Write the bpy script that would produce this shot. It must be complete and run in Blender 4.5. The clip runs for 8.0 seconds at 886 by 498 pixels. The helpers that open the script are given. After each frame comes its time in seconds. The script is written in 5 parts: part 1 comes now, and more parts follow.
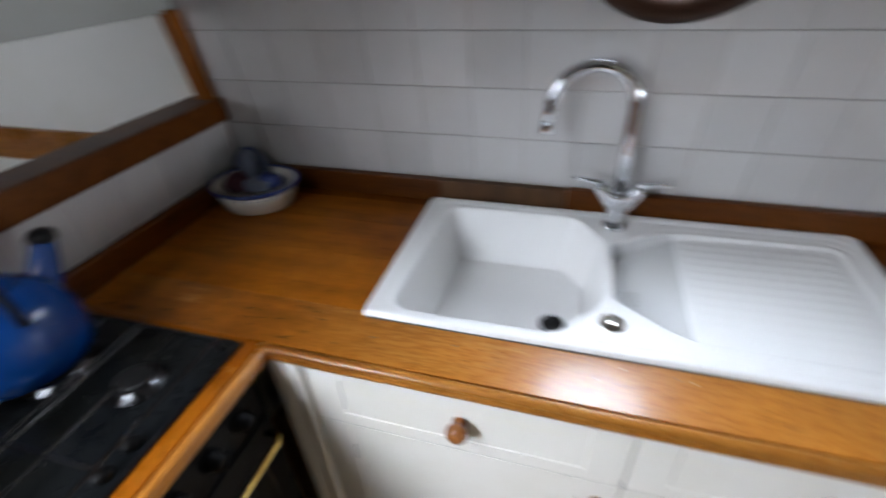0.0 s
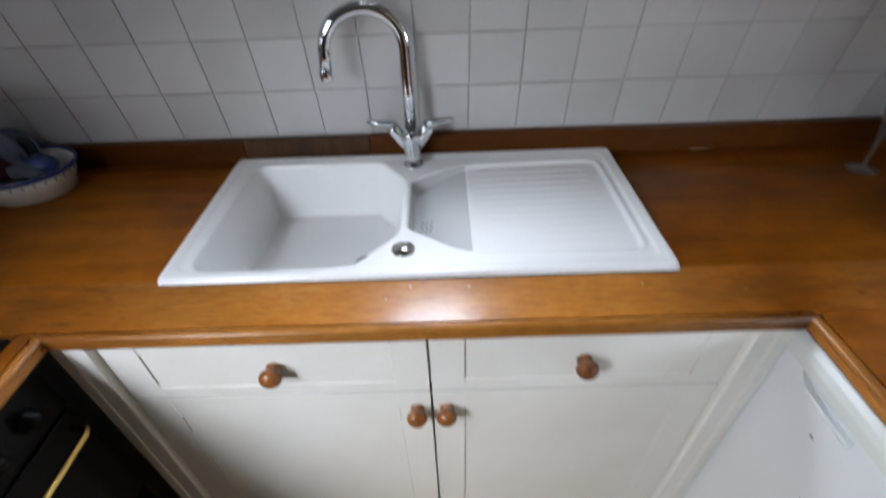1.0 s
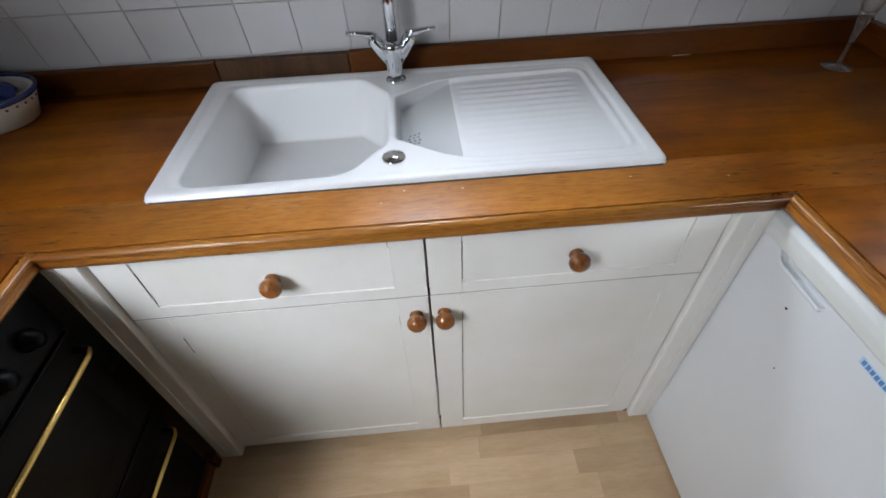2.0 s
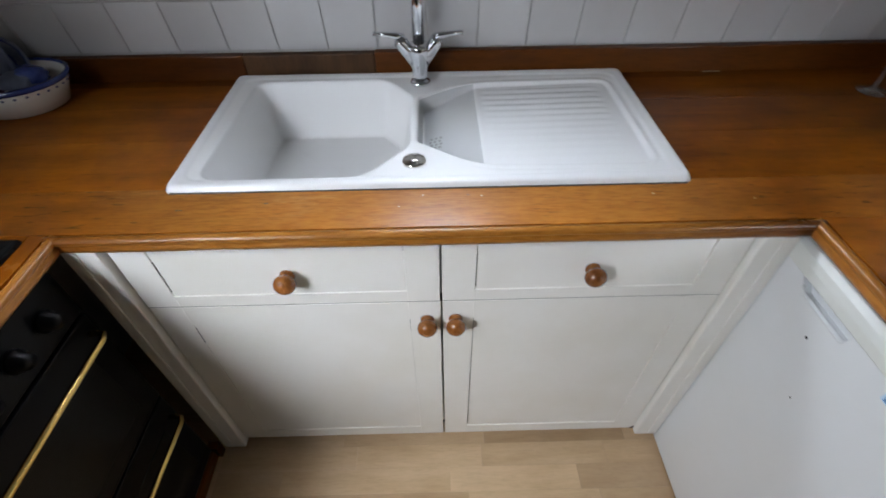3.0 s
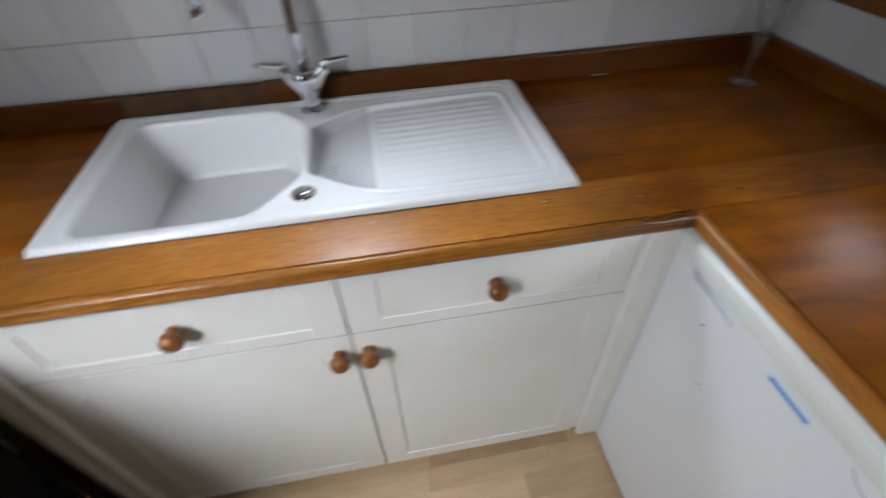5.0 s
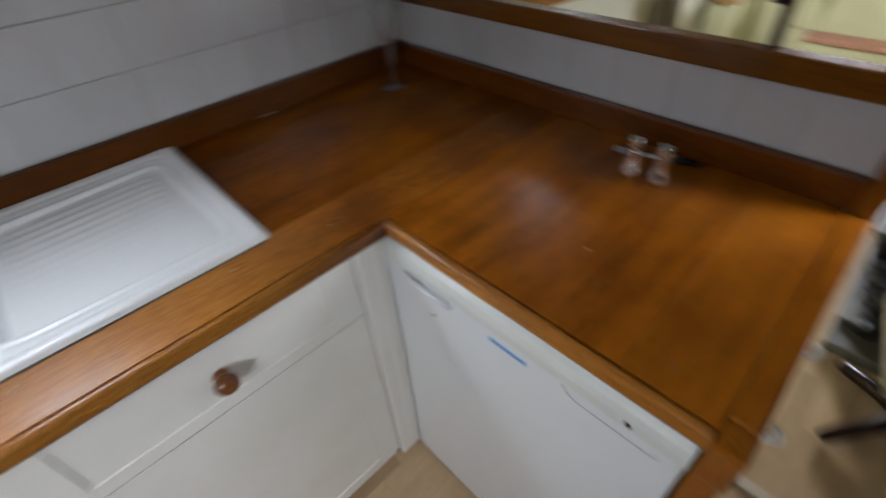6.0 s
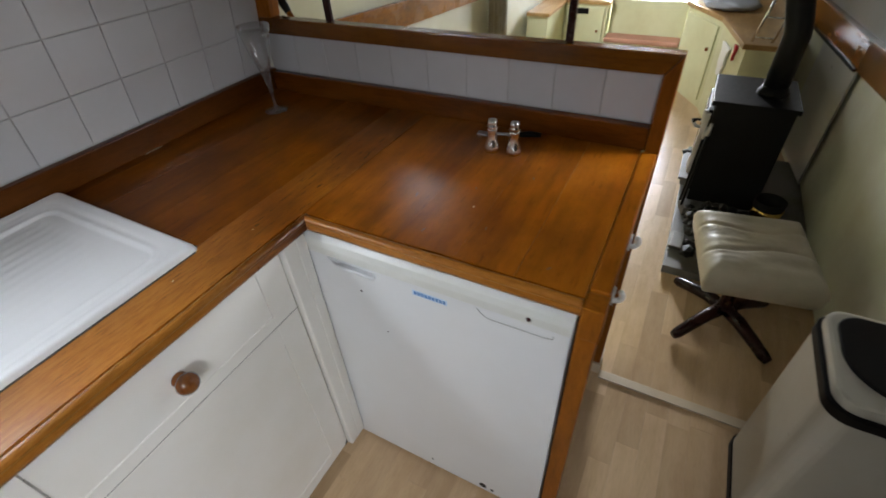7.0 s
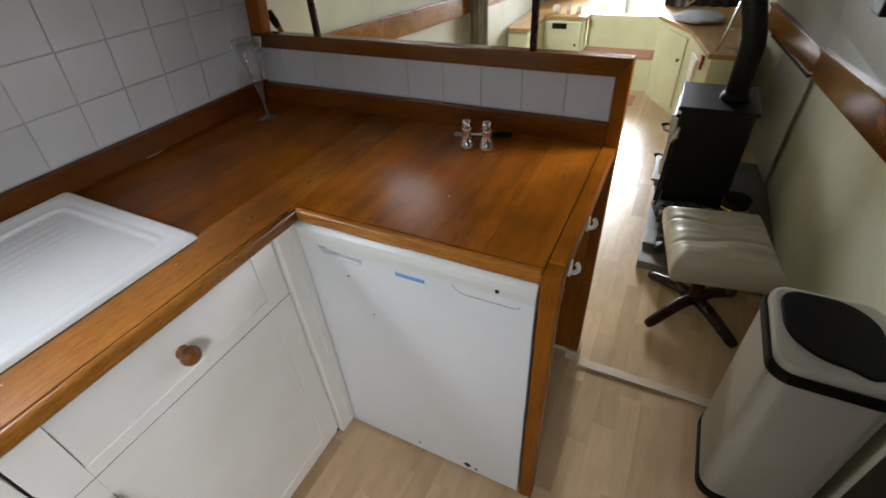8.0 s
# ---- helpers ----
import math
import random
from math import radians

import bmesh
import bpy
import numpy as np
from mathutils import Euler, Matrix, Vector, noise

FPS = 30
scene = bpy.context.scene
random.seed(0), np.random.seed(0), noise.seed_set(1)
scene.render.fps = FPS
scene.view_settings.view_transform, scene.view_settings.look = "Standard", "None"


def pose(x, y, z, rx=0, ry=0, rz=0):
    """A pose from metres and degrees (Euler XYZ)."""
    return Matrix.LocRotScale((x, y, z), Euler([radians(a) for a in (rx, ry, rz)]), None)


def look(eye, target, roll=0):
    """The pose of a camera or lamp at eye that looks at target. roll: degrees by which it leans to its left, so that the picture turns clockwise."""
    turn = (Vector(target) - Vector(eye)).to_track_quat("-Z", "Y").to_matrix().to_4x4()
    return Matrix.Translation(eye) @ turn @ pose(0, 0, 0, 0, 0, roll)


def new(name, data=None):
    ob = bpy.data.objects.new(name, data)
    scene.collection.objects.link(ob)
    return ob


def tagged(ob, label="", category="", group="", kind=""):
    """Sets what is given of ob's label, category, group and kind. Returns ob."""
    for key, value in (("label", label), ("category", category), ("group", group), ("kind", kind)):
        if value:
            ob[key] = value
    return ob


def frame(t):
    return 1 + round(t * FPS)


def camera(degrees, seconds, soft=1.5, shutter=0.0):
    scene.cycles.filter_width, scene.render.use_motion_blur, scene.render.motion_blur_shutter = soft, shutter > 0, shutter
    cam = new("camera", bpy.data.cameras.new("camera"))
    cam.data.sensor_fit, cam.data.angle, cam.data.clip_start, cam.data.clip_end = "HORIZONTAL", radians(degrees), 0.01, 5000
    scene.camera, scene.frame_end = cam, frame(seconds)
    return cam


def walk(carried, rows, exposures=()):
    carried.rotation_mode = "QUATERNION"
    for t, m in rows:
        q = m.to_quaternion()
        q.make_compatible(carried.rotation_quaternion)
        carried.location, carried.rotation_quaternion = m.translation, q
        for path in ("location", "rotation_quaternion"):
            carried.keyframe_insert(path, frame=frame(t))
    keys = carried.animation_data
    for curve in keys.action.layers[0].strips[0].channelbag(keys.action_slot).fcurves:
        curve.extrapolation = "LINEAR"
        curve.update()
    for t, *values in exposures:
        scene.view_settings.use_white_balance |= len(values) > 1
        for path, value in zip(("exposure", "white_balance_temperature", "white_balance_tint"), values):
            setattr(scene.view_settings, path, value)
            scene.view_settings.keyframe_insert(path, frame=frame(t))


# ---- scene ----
cam = camera(88.8, 8.0, soft=1.7, shutter=0.8)
PATH = [
    (0, (-0.135, -0.514, 1.511), (-0.636, 1.062, 0.387), -3.0),
    (0.2, (-0.104, -0.523, 1.516), (-0.382, 1.091, 0.368), -2.3),
    (0.5, (-0.029, -0.532, 1.519), (-0.151, 1.113, 0.388), -2.4),
    (1, (0.062, -0.558, 1.486), (0.042, 0.999, 0.232), -2.2),
    (1.5, (0.054, -0.611, 1.446), (0.097, 0.827, 0.057), -2.8),
    (1.7, (0.039, -0.627, 1.422), (0.099, 0.789, 0.011), -3.1),
    (2.8, (0.018, -0.624, 1.418), (0.058, 0.811, 0.026), -1.5),
    (3, (0.019, -0.616, 1.424), (0.034, 0.808, 0.019), -0.9),
    (3.5, (0.015, -0.599, 1.426), (-0.053, 0.82, 0.018), -1.3),
    (4, (0.021, -0.596, 1.426), (-0.048, 0.822, 0.017), -1.3),
    (4.2, (0.02, -0.597, 1.428), (-0.038, 0.821, 0.018), -1.3),
    (5.3, (0.205, -0.591, 1.423), (0.58, 0.832, 0.068), -2.6),
    (5.5, (0.253, -0.598, 1.425), (0.757, 0.789, 0.074), -2.4),
    (5.8, (0.307, -0.608, 1.418), (1.08, 0.683, 0.101), -3.3),
    (6, (0.305, -0.615, 1.421), (1.303, 0.499, 0.094), -4.1),
    (6.2, (0.26, -0.614, 1.415), (1.385, 0.324, 0.054), -5.0),
    (6.5, (0.198, -0.618, 1.433), (1.449, 0.149, 0.075), -4.0),
    (7, (0.126, -0.698, 1.456), (1.461, 0.067, 0.178), -3.7),
    (7.5, (0.055, -0.771, 1.462), (1.413, 0.012, 0.22), -3.7),
    (8, (0.034, -0.782, 1.465), (1.421, -0.03, 0.236), -4.0),
]
walk(cam, [(t, look(eye, target, roll)) for t, eye, target, roll in PATH], [(0.0, -0.58, 6350, 10), (1.0, -0.70, 6350, 10), (3.0, -0.82, 6400, 10), (4.2, -0.84, 6400, 10), (5.5, -0.95, 6450, 10), (6.0, -1.14, 6500, 10), (6.5, -1.08, 6600, 10), (7.2, -0.95, 6650, 10), (8.0, -0.93, 6700, 10)])

# ---- world and light ----
world = bpy.data.worlds.new("sky")
scene.world = world
world.use_nodes = True
wn = world.node_tree
sky = wn.nodes.new("ShaderNodeTexSky")
sky.sky_type = 'NISHITA'
sky.sun_disc = False
sky.sun_elevation = radians(40)
sky.sun_rotation = radians(150)
wn.links.new(sky.outputs[0], wn.nodes["Background"].inputs[0])
wn.nodes["Background"].inputs[1].default_value = 0.06


def area(name, eye, target, sx, sy, watts, colour=(1, 1, 1), spread=180):
    d = bpy.data.lights.new(name, 'AREA')
    d.shape = 'RECTANGLE'
    d.size, d.size_y, d.energy, d.color, d.spread = sx, sy, watts, colour, radians(spread)
    ob = new(name, d)
    ob.matrix_world = look(eye, target)
    return ob


DAY = (0.88, 0.935, 1.02)
area("daylight_porthole", (0.015, 0.60, 1.62), (0.20, -0.6, 0.85), 0.36, 0.36, 17.0, (0.82, 0.90, 1.02), 135)
area("daylight_hatch", (-1.0, -0.86, 1.965), (0.1, -0.1, 0.3), 0.24, 0.24, 7.2, DAY, 85)
area("daylight_galley_window", (-1.02, -1.40, 1.58), (0.20, -0.05, 0.30), 0.50, 0.42, 11, DAY, 82)
area("daylight_cabin_window", (-2.25, -1.42, 1.45), (-1.8, 0.5, 1.15), 0.56, 0.42, 9, DAY)
area("daylight_saloon_window", (2.0, 0.497, 1.665), (1.0, -0.3, 0.9), 0.30, 0.28, 1.3, DAY, 95)
area("daylight_saloon_window_port", (1.62, -1.37, 1.45), (1.18, -0.48, 0.9), 0.36, 0.40, 3.2, DAY, 44)
area("daylight_bow_doors", (5.60, -0.15, 0.95), (2.4, -0.25, 0.0), 0.66, 0.9, 85, DAY, 64)
area("daylight_curtained_window", (3.3, 0.535, 1.40), (4.7, -0.3, 0.2), 0.42, 0.36, 17, DAY, 95)

# ---- materials ----


def material(name, colour=(0.8, 0.8, 0.8), rough=0.5, metal=0.0, coat=0.0):
    m = bpy.data.materials.new(name)
    m.use_nodes = True
    b = m.node_tree.nodes["Principled BSDF"]
    b.inputs["Base Color"].default_value = (*colour, 1)
    b.inputs["Roughness"].default_value = rough
    b.inputs["Metallic"].default_value = metal
    b.inputs["Coat Weight"].default_value = coat
    b.inputs["Coat Roughness"].default_value = 0.12
    return m


def node(m, kind, **kw):
    n = m.node_tree.nodes.new(kind)
    for key, value in kw.items():
        n.inputs[key].default_value = value
    return n


def link(m, a, b):
    m.node_tree.links.new(a, b)


def bsdf(m):
    return m.node_tree.nodes["Principled BSDF"]


def ramp(m, source, stops):
    r = m.node_tree.nodes.new("ShaderNodeValToRGB")
    e = r.color_ramp.elements
    while len(e) < len(stops):
        e.new(0.5)
    for el, (p, c) in zip(e, stops):
        el.position, el.color = p, (*c, 1)
    link(m, source, r.inputs[0])
    return r.outputs[0]


def mix(m, fac, a, b, blend='MIX'):
    n = m.node_tree.nodes.new("ShaderNodeMix")
    n.data_type, n.blend_type = 'RGBA', blend
    for sock, v in ((n.inputs[0], fac), (n.inputs[6], a), (n.inputs[7], b)):
        if isinstance(v, bpy.types.NodeSocket):
            link(m, v, sock)
        elif isinstance(v, tuple):
            sock.default_value = (*v, 1)
        else:
            sock.default_value = v
    return n.outputs[2]


def coords(m, scale=(1, 1, 1), spread=0.0):
    """Object coordinates, scaled; spread shifts them from object to object."""
    tc = m.node_tree.nodes.new("ShaderNodeTexCoord")
    geo = m.node_tree.nodes.new("ShaderNodeNewGeometry")
    mp = m.node_tree.nodes.new("ShaderNodeMapping")
    mp.inputs["Scale"].default_value = scale
    if spread:
        oi = m.node_tree.nodes.new("ShaderNodeObjectInfo")
        mu = m.node_tree.nodes.new("ShaderNodeMath")
        mu.operation = 'MULTIPLY'
        mu.inputs[1].default_value = spread
        link(m, oi.outputs["Random"], mu.inputs[0])
        add = m.node_tree.nodes.new("ShaderNodeVectorMath")
        link(m, geo.outputs["Position"], add.inputs[0])
        link(m, mu.outputs[0], add.inputs[1])
        link(m, add.outputs[0], mp.inputs["Vector"])
    else:
        link(m, geo.outputs["Position"], mp.inputs["Vector"])
    return mp.outputs[0]


def noise_tex(m, vec, scale, detail=4.0, rough=0.55):
    n = node(m, "ShaderNodeTexNoise", Scale=scale, Detail=detail, Roughness=rough)
    link(m, vec, n.inputs["Vector"])
    return n.outputs["Fac"]


def bump(m, source, strength=0.2, distance=0.002):
    n = node(m, "ShaderNodeBump", Strength=strength, Distance=distance)
    link(m, source, n.inputs["Height"])
    link(m, n.outputs[0], bsdf(m).inputs["Normal"])


def rough_range(m, source, lo, hi):
    n = node(m, "ShaderNodeMapRange")
    n.inputs["To Min"].default_value, n.inputs["To Max"].default_value = lo, hi
    link(m, source, n.inputs["Value"])
    link(m, n.outputs[0], bsdf(m).inputs["Roughness"])


def wood(name, dark, mid, light, along='X', rough=(0.25, 0.42), coat=0.25, figure=1.0, tone=0.25, fibre=1.0, blotch=0.5, gloss=0.22, specks=0.0, scuffs=0.0):
    m = material(name, mid, 0.35, 0, coat * 0.5)
    bsdf(m).inputs["Specular IOR Level"].default_value = gloss
    bsdf(m).inputs["Coat Roughness"].default_value = 0.2
    s = {'X': (2.2, 15, 15), 'Y': (15, 2.2, 15), 'Z': (15, 15, 2.2)}[along]
    v = coords(m, s, 3.0)
    warp = noise_tex(m, coords(m, tuple(0.22 * c for c in s), 3.0), 1.0, 3)
    grain = noise_tex(m, v, 1.3, 6, 0.58)
    fine = noise_tex(m, coords(m, tuple(5 * c for c in s), 3.0), 1.0, 3, 0.6)
    pore = noise_tex(m, coords(m, tuple(16 * c for c in s), 3.0), 1.0, 2, 0.6)
    col = ramp(m, grain, ((0.22, dark), (0.5, mid), (0.80, light)))
    col = mix(m, 0.45 * figure, col, ramp(m, warp, ((0.3, dark), (0.55, mid), (0.8, light))))
    col = mix(m, 0.35 * figure * fibre, col, ramp(m, fine, ((0.35, (0.35, 0.3, 0.25)), (0.6, (1, 1, 1)))), 'MULTIPLY')
    col = mix(m, 0.5 * figure * fibre, col, ramp(m, pore, ((0.36, (0.45, 0.38, 0.32)), (0.52, (1, 1, 1)))), 'MULTIPLY')
    oi = m.node_tree.nodes.new("ShaderNodeObjectInfo")
    tint = ramp(m, oi.outputs["Random"], ((0.0, (1 - tone, 1 - 1.1 * tone, 1 - 1.2 * tone)), (1.0, (1, 1, 1))))
    col = mix(m, 1.0, col, tint, 'MULTIPLY')
    stain = noise_tex(m, coords(m), 7.0, 5, 0.6)
    col = mix(m, blotch, col, ramp(m, stain, ((0.22, (0.50, 0.42, 0.36)), (0.62, (1, 1, 1)))), 'MULTIPLY')
    wide = noise_tex(m, coords(m), 2.6, 3, 0.5)
    col = mix(m, 0.7 * blotch, col, ramp(m, wide, ((0.28, (0.42, 0.33, 0.26)), (0.70, (1, 1, 1)))), 'MULTIPLY')
    if specks:
        nick = noise_tex(m, coords(m, tuple(22 * c for c in s)), 0.45, 2, 0.5)
        col = mix(m, specks, col, ramp(m, nick, ((0.29, (0.20, 0.13, 0.08)), (0.35, (1, 1, 1)))), 'MULTIPLY')
    if scuffs:
        geo = m.node_tree.nodes.new("ShaderNodeNewGeometry")
        split = m.node_tree.nodes.new("ShaderNodeSeparateXYZ")
        link(m, geo.outputs["Position"], split.inputs[0])
        along_x = m.node_tree.nodes.new("ShaderNodeMath")
        along_x.operation = 'ABSOLUTE'
        link(m, split.outputs[0], along_x.inputs[0])
        fade = node(m, "ShaderNodeMapRange")
        for key, value in (("From Min", 0.38), ("From Max", 0.66), ("To Min", 1.0), ("To Max", 0.0)):
            fade.inputs[key].default_value = value
        link(m, along_x.outputs[0], fade.inputs["Value"])
        # coat kept to the middle, so the porthole's glare stays there
        coat_fade = node(m, "ShaderNodeMapRange")
        coat_fade.inputs["To Min"].default_value, coat_fade.inputs["To Max"].default_value = 0.05, coat * 0.5
        link(m, fade.outputs[0], coat_fade.inputs["Value"])
        link(m, coat_fade.outputs[0], bsdf(m).inputs["Coat Weight"])
        # colour turns paler towards x = 0
        col = mix(m, fade.outputs[0], col, mix(m, 0.45, col, ramp(m, pore, ((0.25, (0.34, 0.120, 0.013)), (0.50, (0.50, 0.20, 0.030)), (0.75, (0.60, 0.28, 0.06))))))
        rub = noise_tex(m, coords(m, tuple(6 * c for c in s)), 0.8, 3, 0.7)
        where = noise_tex(m, coords(m), 5.0, 2, 0.5)
        worn = mix(m, 1.0, ramp(m, rub, ((0.52, (0, 0, 0)), (0.66, (1, 1, 1)))), ramp(m, where, ((0.50, (0, 0, 0)), (0.66, (scuffs, scuffs, scuffs)))), 'MULTIPLY')
        col = mix(m, worn, col, (0.62, 0.34, 0.12))
    link(m, col, bsdf(m).inputs["Base Color"])
    rough_range(m, stain, *rough)
    bump(m, fine, 0.12, 0.0008)
    return m


def paint(name, colour, rough=0.4, dirt=0.12, coat=0.0, relief=0.08, vary=1.0):
    m = material(name, colour, rough, 0, coat)
    a = noise_tex(m, coords(m), 3.0, 6, 0.6)
    b = noise_tex(m, coords(m), 60.0, 3, 0.6)
    worn = tuple(c * k for c, k in zip(colour, (1 - dirt, 1 - 1.2 * dirt, 1 - 1.8 * dirt)))
    col = ramp(m, a, ((0.35, worn), (0.6, colour)))
    link(m, col, bsdf(m).inputs["Base Color"])
    rough_range(m, b, rough - 0.07 * vary, rough + 0.1 * vary)
    bump(m, b, relief, 0.0006)
    return m


M_TOP = wood("varnished_worktop", (0.125, 0.031, 0.0025), (0.40, 0.123, 0.007), (0.58, 0.210, 0.015), 'X', (0.24, 0.38), 0.3, 0.9, 0.15, 0.32, 0.85, 0.08, 0.35)
M_TOPY = wood("varnished_worktop_cross", (0.12, 0.027, 0.002), (0.37, 0.106, 0.004), (0.53, 0.188, 0.010), 'Y', (0.20, 0.34), 0.5, 1.0, 0.2, 0.28, 0.85, 0.12, 0.6)
# same wood as M_TOP with shade put into the colour
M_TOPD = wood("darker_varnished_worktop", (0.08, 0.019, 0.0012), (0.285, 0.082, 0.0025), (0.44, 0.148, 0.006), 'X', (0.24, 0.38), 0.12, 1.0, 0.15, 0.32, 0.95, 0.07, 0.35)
M_LIP = wood("sun_faded_worktop_edge", (0.10, 0.025, 0.002), (0.39, 0.122, 0.007), (0.61, 0.228, 0.020), 'X', (0.24, 0.38), 1.25, 1.15, 0.1, 0.5, 1.0, 0.22, 1.0, 0.3)
for m_, r_ in ((M_TOP, 0.21), (M_LIP, 0.13), (M_TOPD, 0.2)):
    bsdf(m_).inputs["Coat Roughness"].default_value = r_
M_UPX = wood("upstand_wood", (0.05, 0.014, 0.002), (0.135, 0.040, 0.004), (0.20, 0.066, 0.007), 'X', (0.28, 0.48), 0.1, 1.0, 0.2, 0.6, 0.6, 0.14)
M_RAIL = wood("golden_brown_rail_wood", (0.09, 0.028, 0.003), (0.25, 0.085, 0.005), (0.37, 0.14, 0.010), 'Y', (0.14, 0.30), 1.0, 1.0, 0.2, 0.5, 0.6, 0.30)
M_UPY = wood("upstand_wood_cross", (0.06, 0.016, 0.002), (0.17, 0.047, 0.004), (0.27, 0.085, 0.007), 'Y', (0.14, 0.30), 0.3, 1.0, 0.2, 0.6, 0.5, 0.24)
M_POST = wood("post_wood", (0.13, 0.036, 0.003), (0.33, 0.102, 0.006), (0.46, 0.165, 0.012), 'Z', (0.28, 0.45), 0.15, 1.0, 0.2, 0.6, 0.5, 0.16)
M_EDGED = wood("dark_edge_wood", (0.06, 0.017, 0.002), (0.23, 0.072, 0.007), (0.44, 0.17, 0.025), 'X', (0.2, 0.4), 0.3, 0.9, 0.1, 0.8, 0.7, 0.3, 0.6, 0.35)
M_EDGEY = wood("worn_edge_wood_cross", (0.14, 0.042, 0.005), (0.44, 0.165, 0.022), (0.64, 0.30, 0.065), 'Y', (0.2, 0.4), 0.3, 0.55, 0.1, 0.8, 0.5, 0.3)
M_KNOB = wood("turned_wood", (0.18, 0.052, 0.011), (0.33, 0.115, 0.026), (0.44, 0.175, 0.045), 'Z', (0.16, 0.26), 1.6)
M_PORT = wood("dark_porthole_wood", (0.018, 0.009, 0.005), (0.060, 0.027, 0.015), (0.11, 0.050, 0.028), 'X', (0.3, 0.45), 0.1)
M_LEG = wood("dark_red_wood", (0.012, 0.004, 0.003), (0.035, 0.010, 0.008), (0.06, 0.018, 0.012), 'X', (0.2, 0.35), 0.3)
M_FLOOR = wood("pale_laminate", (0.55, 0.37, 0.20), (0.70, 0.50, 0.30), (0.78, 0.58, 0.37), 'X', (0.24, 0.36), 0.3, 0.45, 0.26, 0.45, 0.18, 0.4)
M_CREAM = paint("cream_cabinet_paint", (0.82, 0.80, 0.75), 0.38, 0.06)
M_GREEN = paint("pale_green_cream_paint", (0.66, 0.66, 0.42), 0.45)
M_HULL = paint("pale_cream_panel_paint", (0.66, 0.66, 0.54), 0.4)
M_WHITE = paint("white_panel_paint", (0.80, 0.80, 0.78), 0.45, 0.05)
# pale paint darkened to grey, shade of the lining and pelmet included
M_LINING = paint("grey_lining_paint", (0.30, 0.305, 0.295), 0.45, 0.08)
# ceiling colour held dark to cut bounce and reflections in the varnish
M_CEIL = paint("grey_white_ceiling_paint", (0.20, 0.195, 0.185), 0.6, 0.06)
M_GROUT = paint("grey_grout", (0.44, 0.43, 0.41), 0.85)
M_FRIDGE = paint("fridge_enamel", (0.75, 0.765, 0.775), 0.30, 0.03, 0.1, 0.006, 0.1)
M_FTRIM = paint("fridge_trim_plastic", (0.72, 0.73, 0.69), 0.35, 0.05)
M_BLUE = material("blue_print", (0.10, 0.24, 0.50), 0.4)
M_BADGE = material("pale_blue_print", (0.52, 0.68, 0.84), 0.4)
M_CRACK = material("dark_joint", (0.10, 0.09, 0.08), 0.9)
M_GREYP = material("grey_print", (0.35, 0.35, 0.33), 0.4)
M_RED = material("dark_red_lens", (0.04, 0.006, 0.006), 0.2)
M_CHROME = material("chrome", (0.78, 0.80, 0.83), 0.10, 1.0)
M_BRASS = material("polished_brass", (0.75, 0.52, 0.16), 0.22, 1.0)
M_BLACK = paint("black_oven_enamel", (0.0025, 0.0025, 0.003), 0.34, 0.3, 0.0)
M_GLASSB = material("black_oven_glass", (0.004, 0.004, 0.004), 0.22, 0, 0.0)
M_HOB = paint("black_hob_enamel", (0.007, 0.008, 0.009), 0.28, 0.3, 0.1)
M_IRON = paint("cast_iron_black", (0.011, 0.011, 0.012), 0.42, 0.3)
M_SLATE = paint("grey_slate", (0.16, 0.16, 0.17), 0.5, 0.3)
M_STEEL = material("brushed_steel", (0.55, 0.56, 0.58), 0.32, 1.0)
M_SILVER = material("silver_plate", (0.85, 0.82, 0.76), 0.12, 1.0)
M_BIN = paint("champagne_bin_metal", (0.45, 0.43, 0.36), 0.30, 0.08, 0.2)
M_BLKPL = paint("black_plastic", (0.007, 0.0065, 0.0065), 0.4, 0.2)
M_PINK = paint("terracotta_cushion_cloth", (0.50, 0.26, 0.18), 0.9, 0.2)
# blue-grey cloth with the dim corner's shade in its colour
M_DIMCL = paint("dim_blue_cloth", (0.12, 0.14, 0.20), 0.9, 0.3)
M_DARKCL = paint("dark_brown_cloth", (0.045, 0.036, 0.030), 0.9, 0.3)
M_GREYCL = paint("grey_cloth", (0.36, 0.38, 0.42), 0.9, 0.2)
M_POTBLUE = paint("blue_enamel", (0.001, 0.036, 0.18), 0.22, 0.15, 0.1)
M_CERAM = paint("white_glazed_pottery", (0.76, 0.74, 0.68), 0.2, 0.06, 0.3)
M_CERBLUE = paint("cobalt_glaze", (0.03, 0.05, 0.20), 0.2, 0.2, 0.3)
M_MAROON = paint("maroon_cloth", (0.06, 0.010, 0.020), 0.8, 0.2)
M_REDCL = paint("red_cloth", (0.35, 0.02, 0.02), 0.8, 0.2)
M_PLASTW = material("white_plastic", (0.80, 0.79, 0.75), 0.35)
M_COAL = paint("coal", (0.012, 0.012, 0.013), 0.6, 0.3)
M_ORANGE = wood("orange_varnished_pine", (0.28, 0.09, 0.008), (0.50, 0.19, 0.016), (0.60, 0.27, 0.03), 'X', (0.2, 0.35), 0.3)
M_FADED = wood("faded_water_marked_wood", (0.03, 0.012, 0.004), (0.115, 0.052, 0.017), (0.24, 0.125, 0.045), 'Z', (0.45, 0.7), 0.0)
# sink composite made greyer, so the tray's shade is in its colour
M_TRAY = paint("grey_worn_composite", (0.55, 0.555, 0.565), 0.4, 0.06)
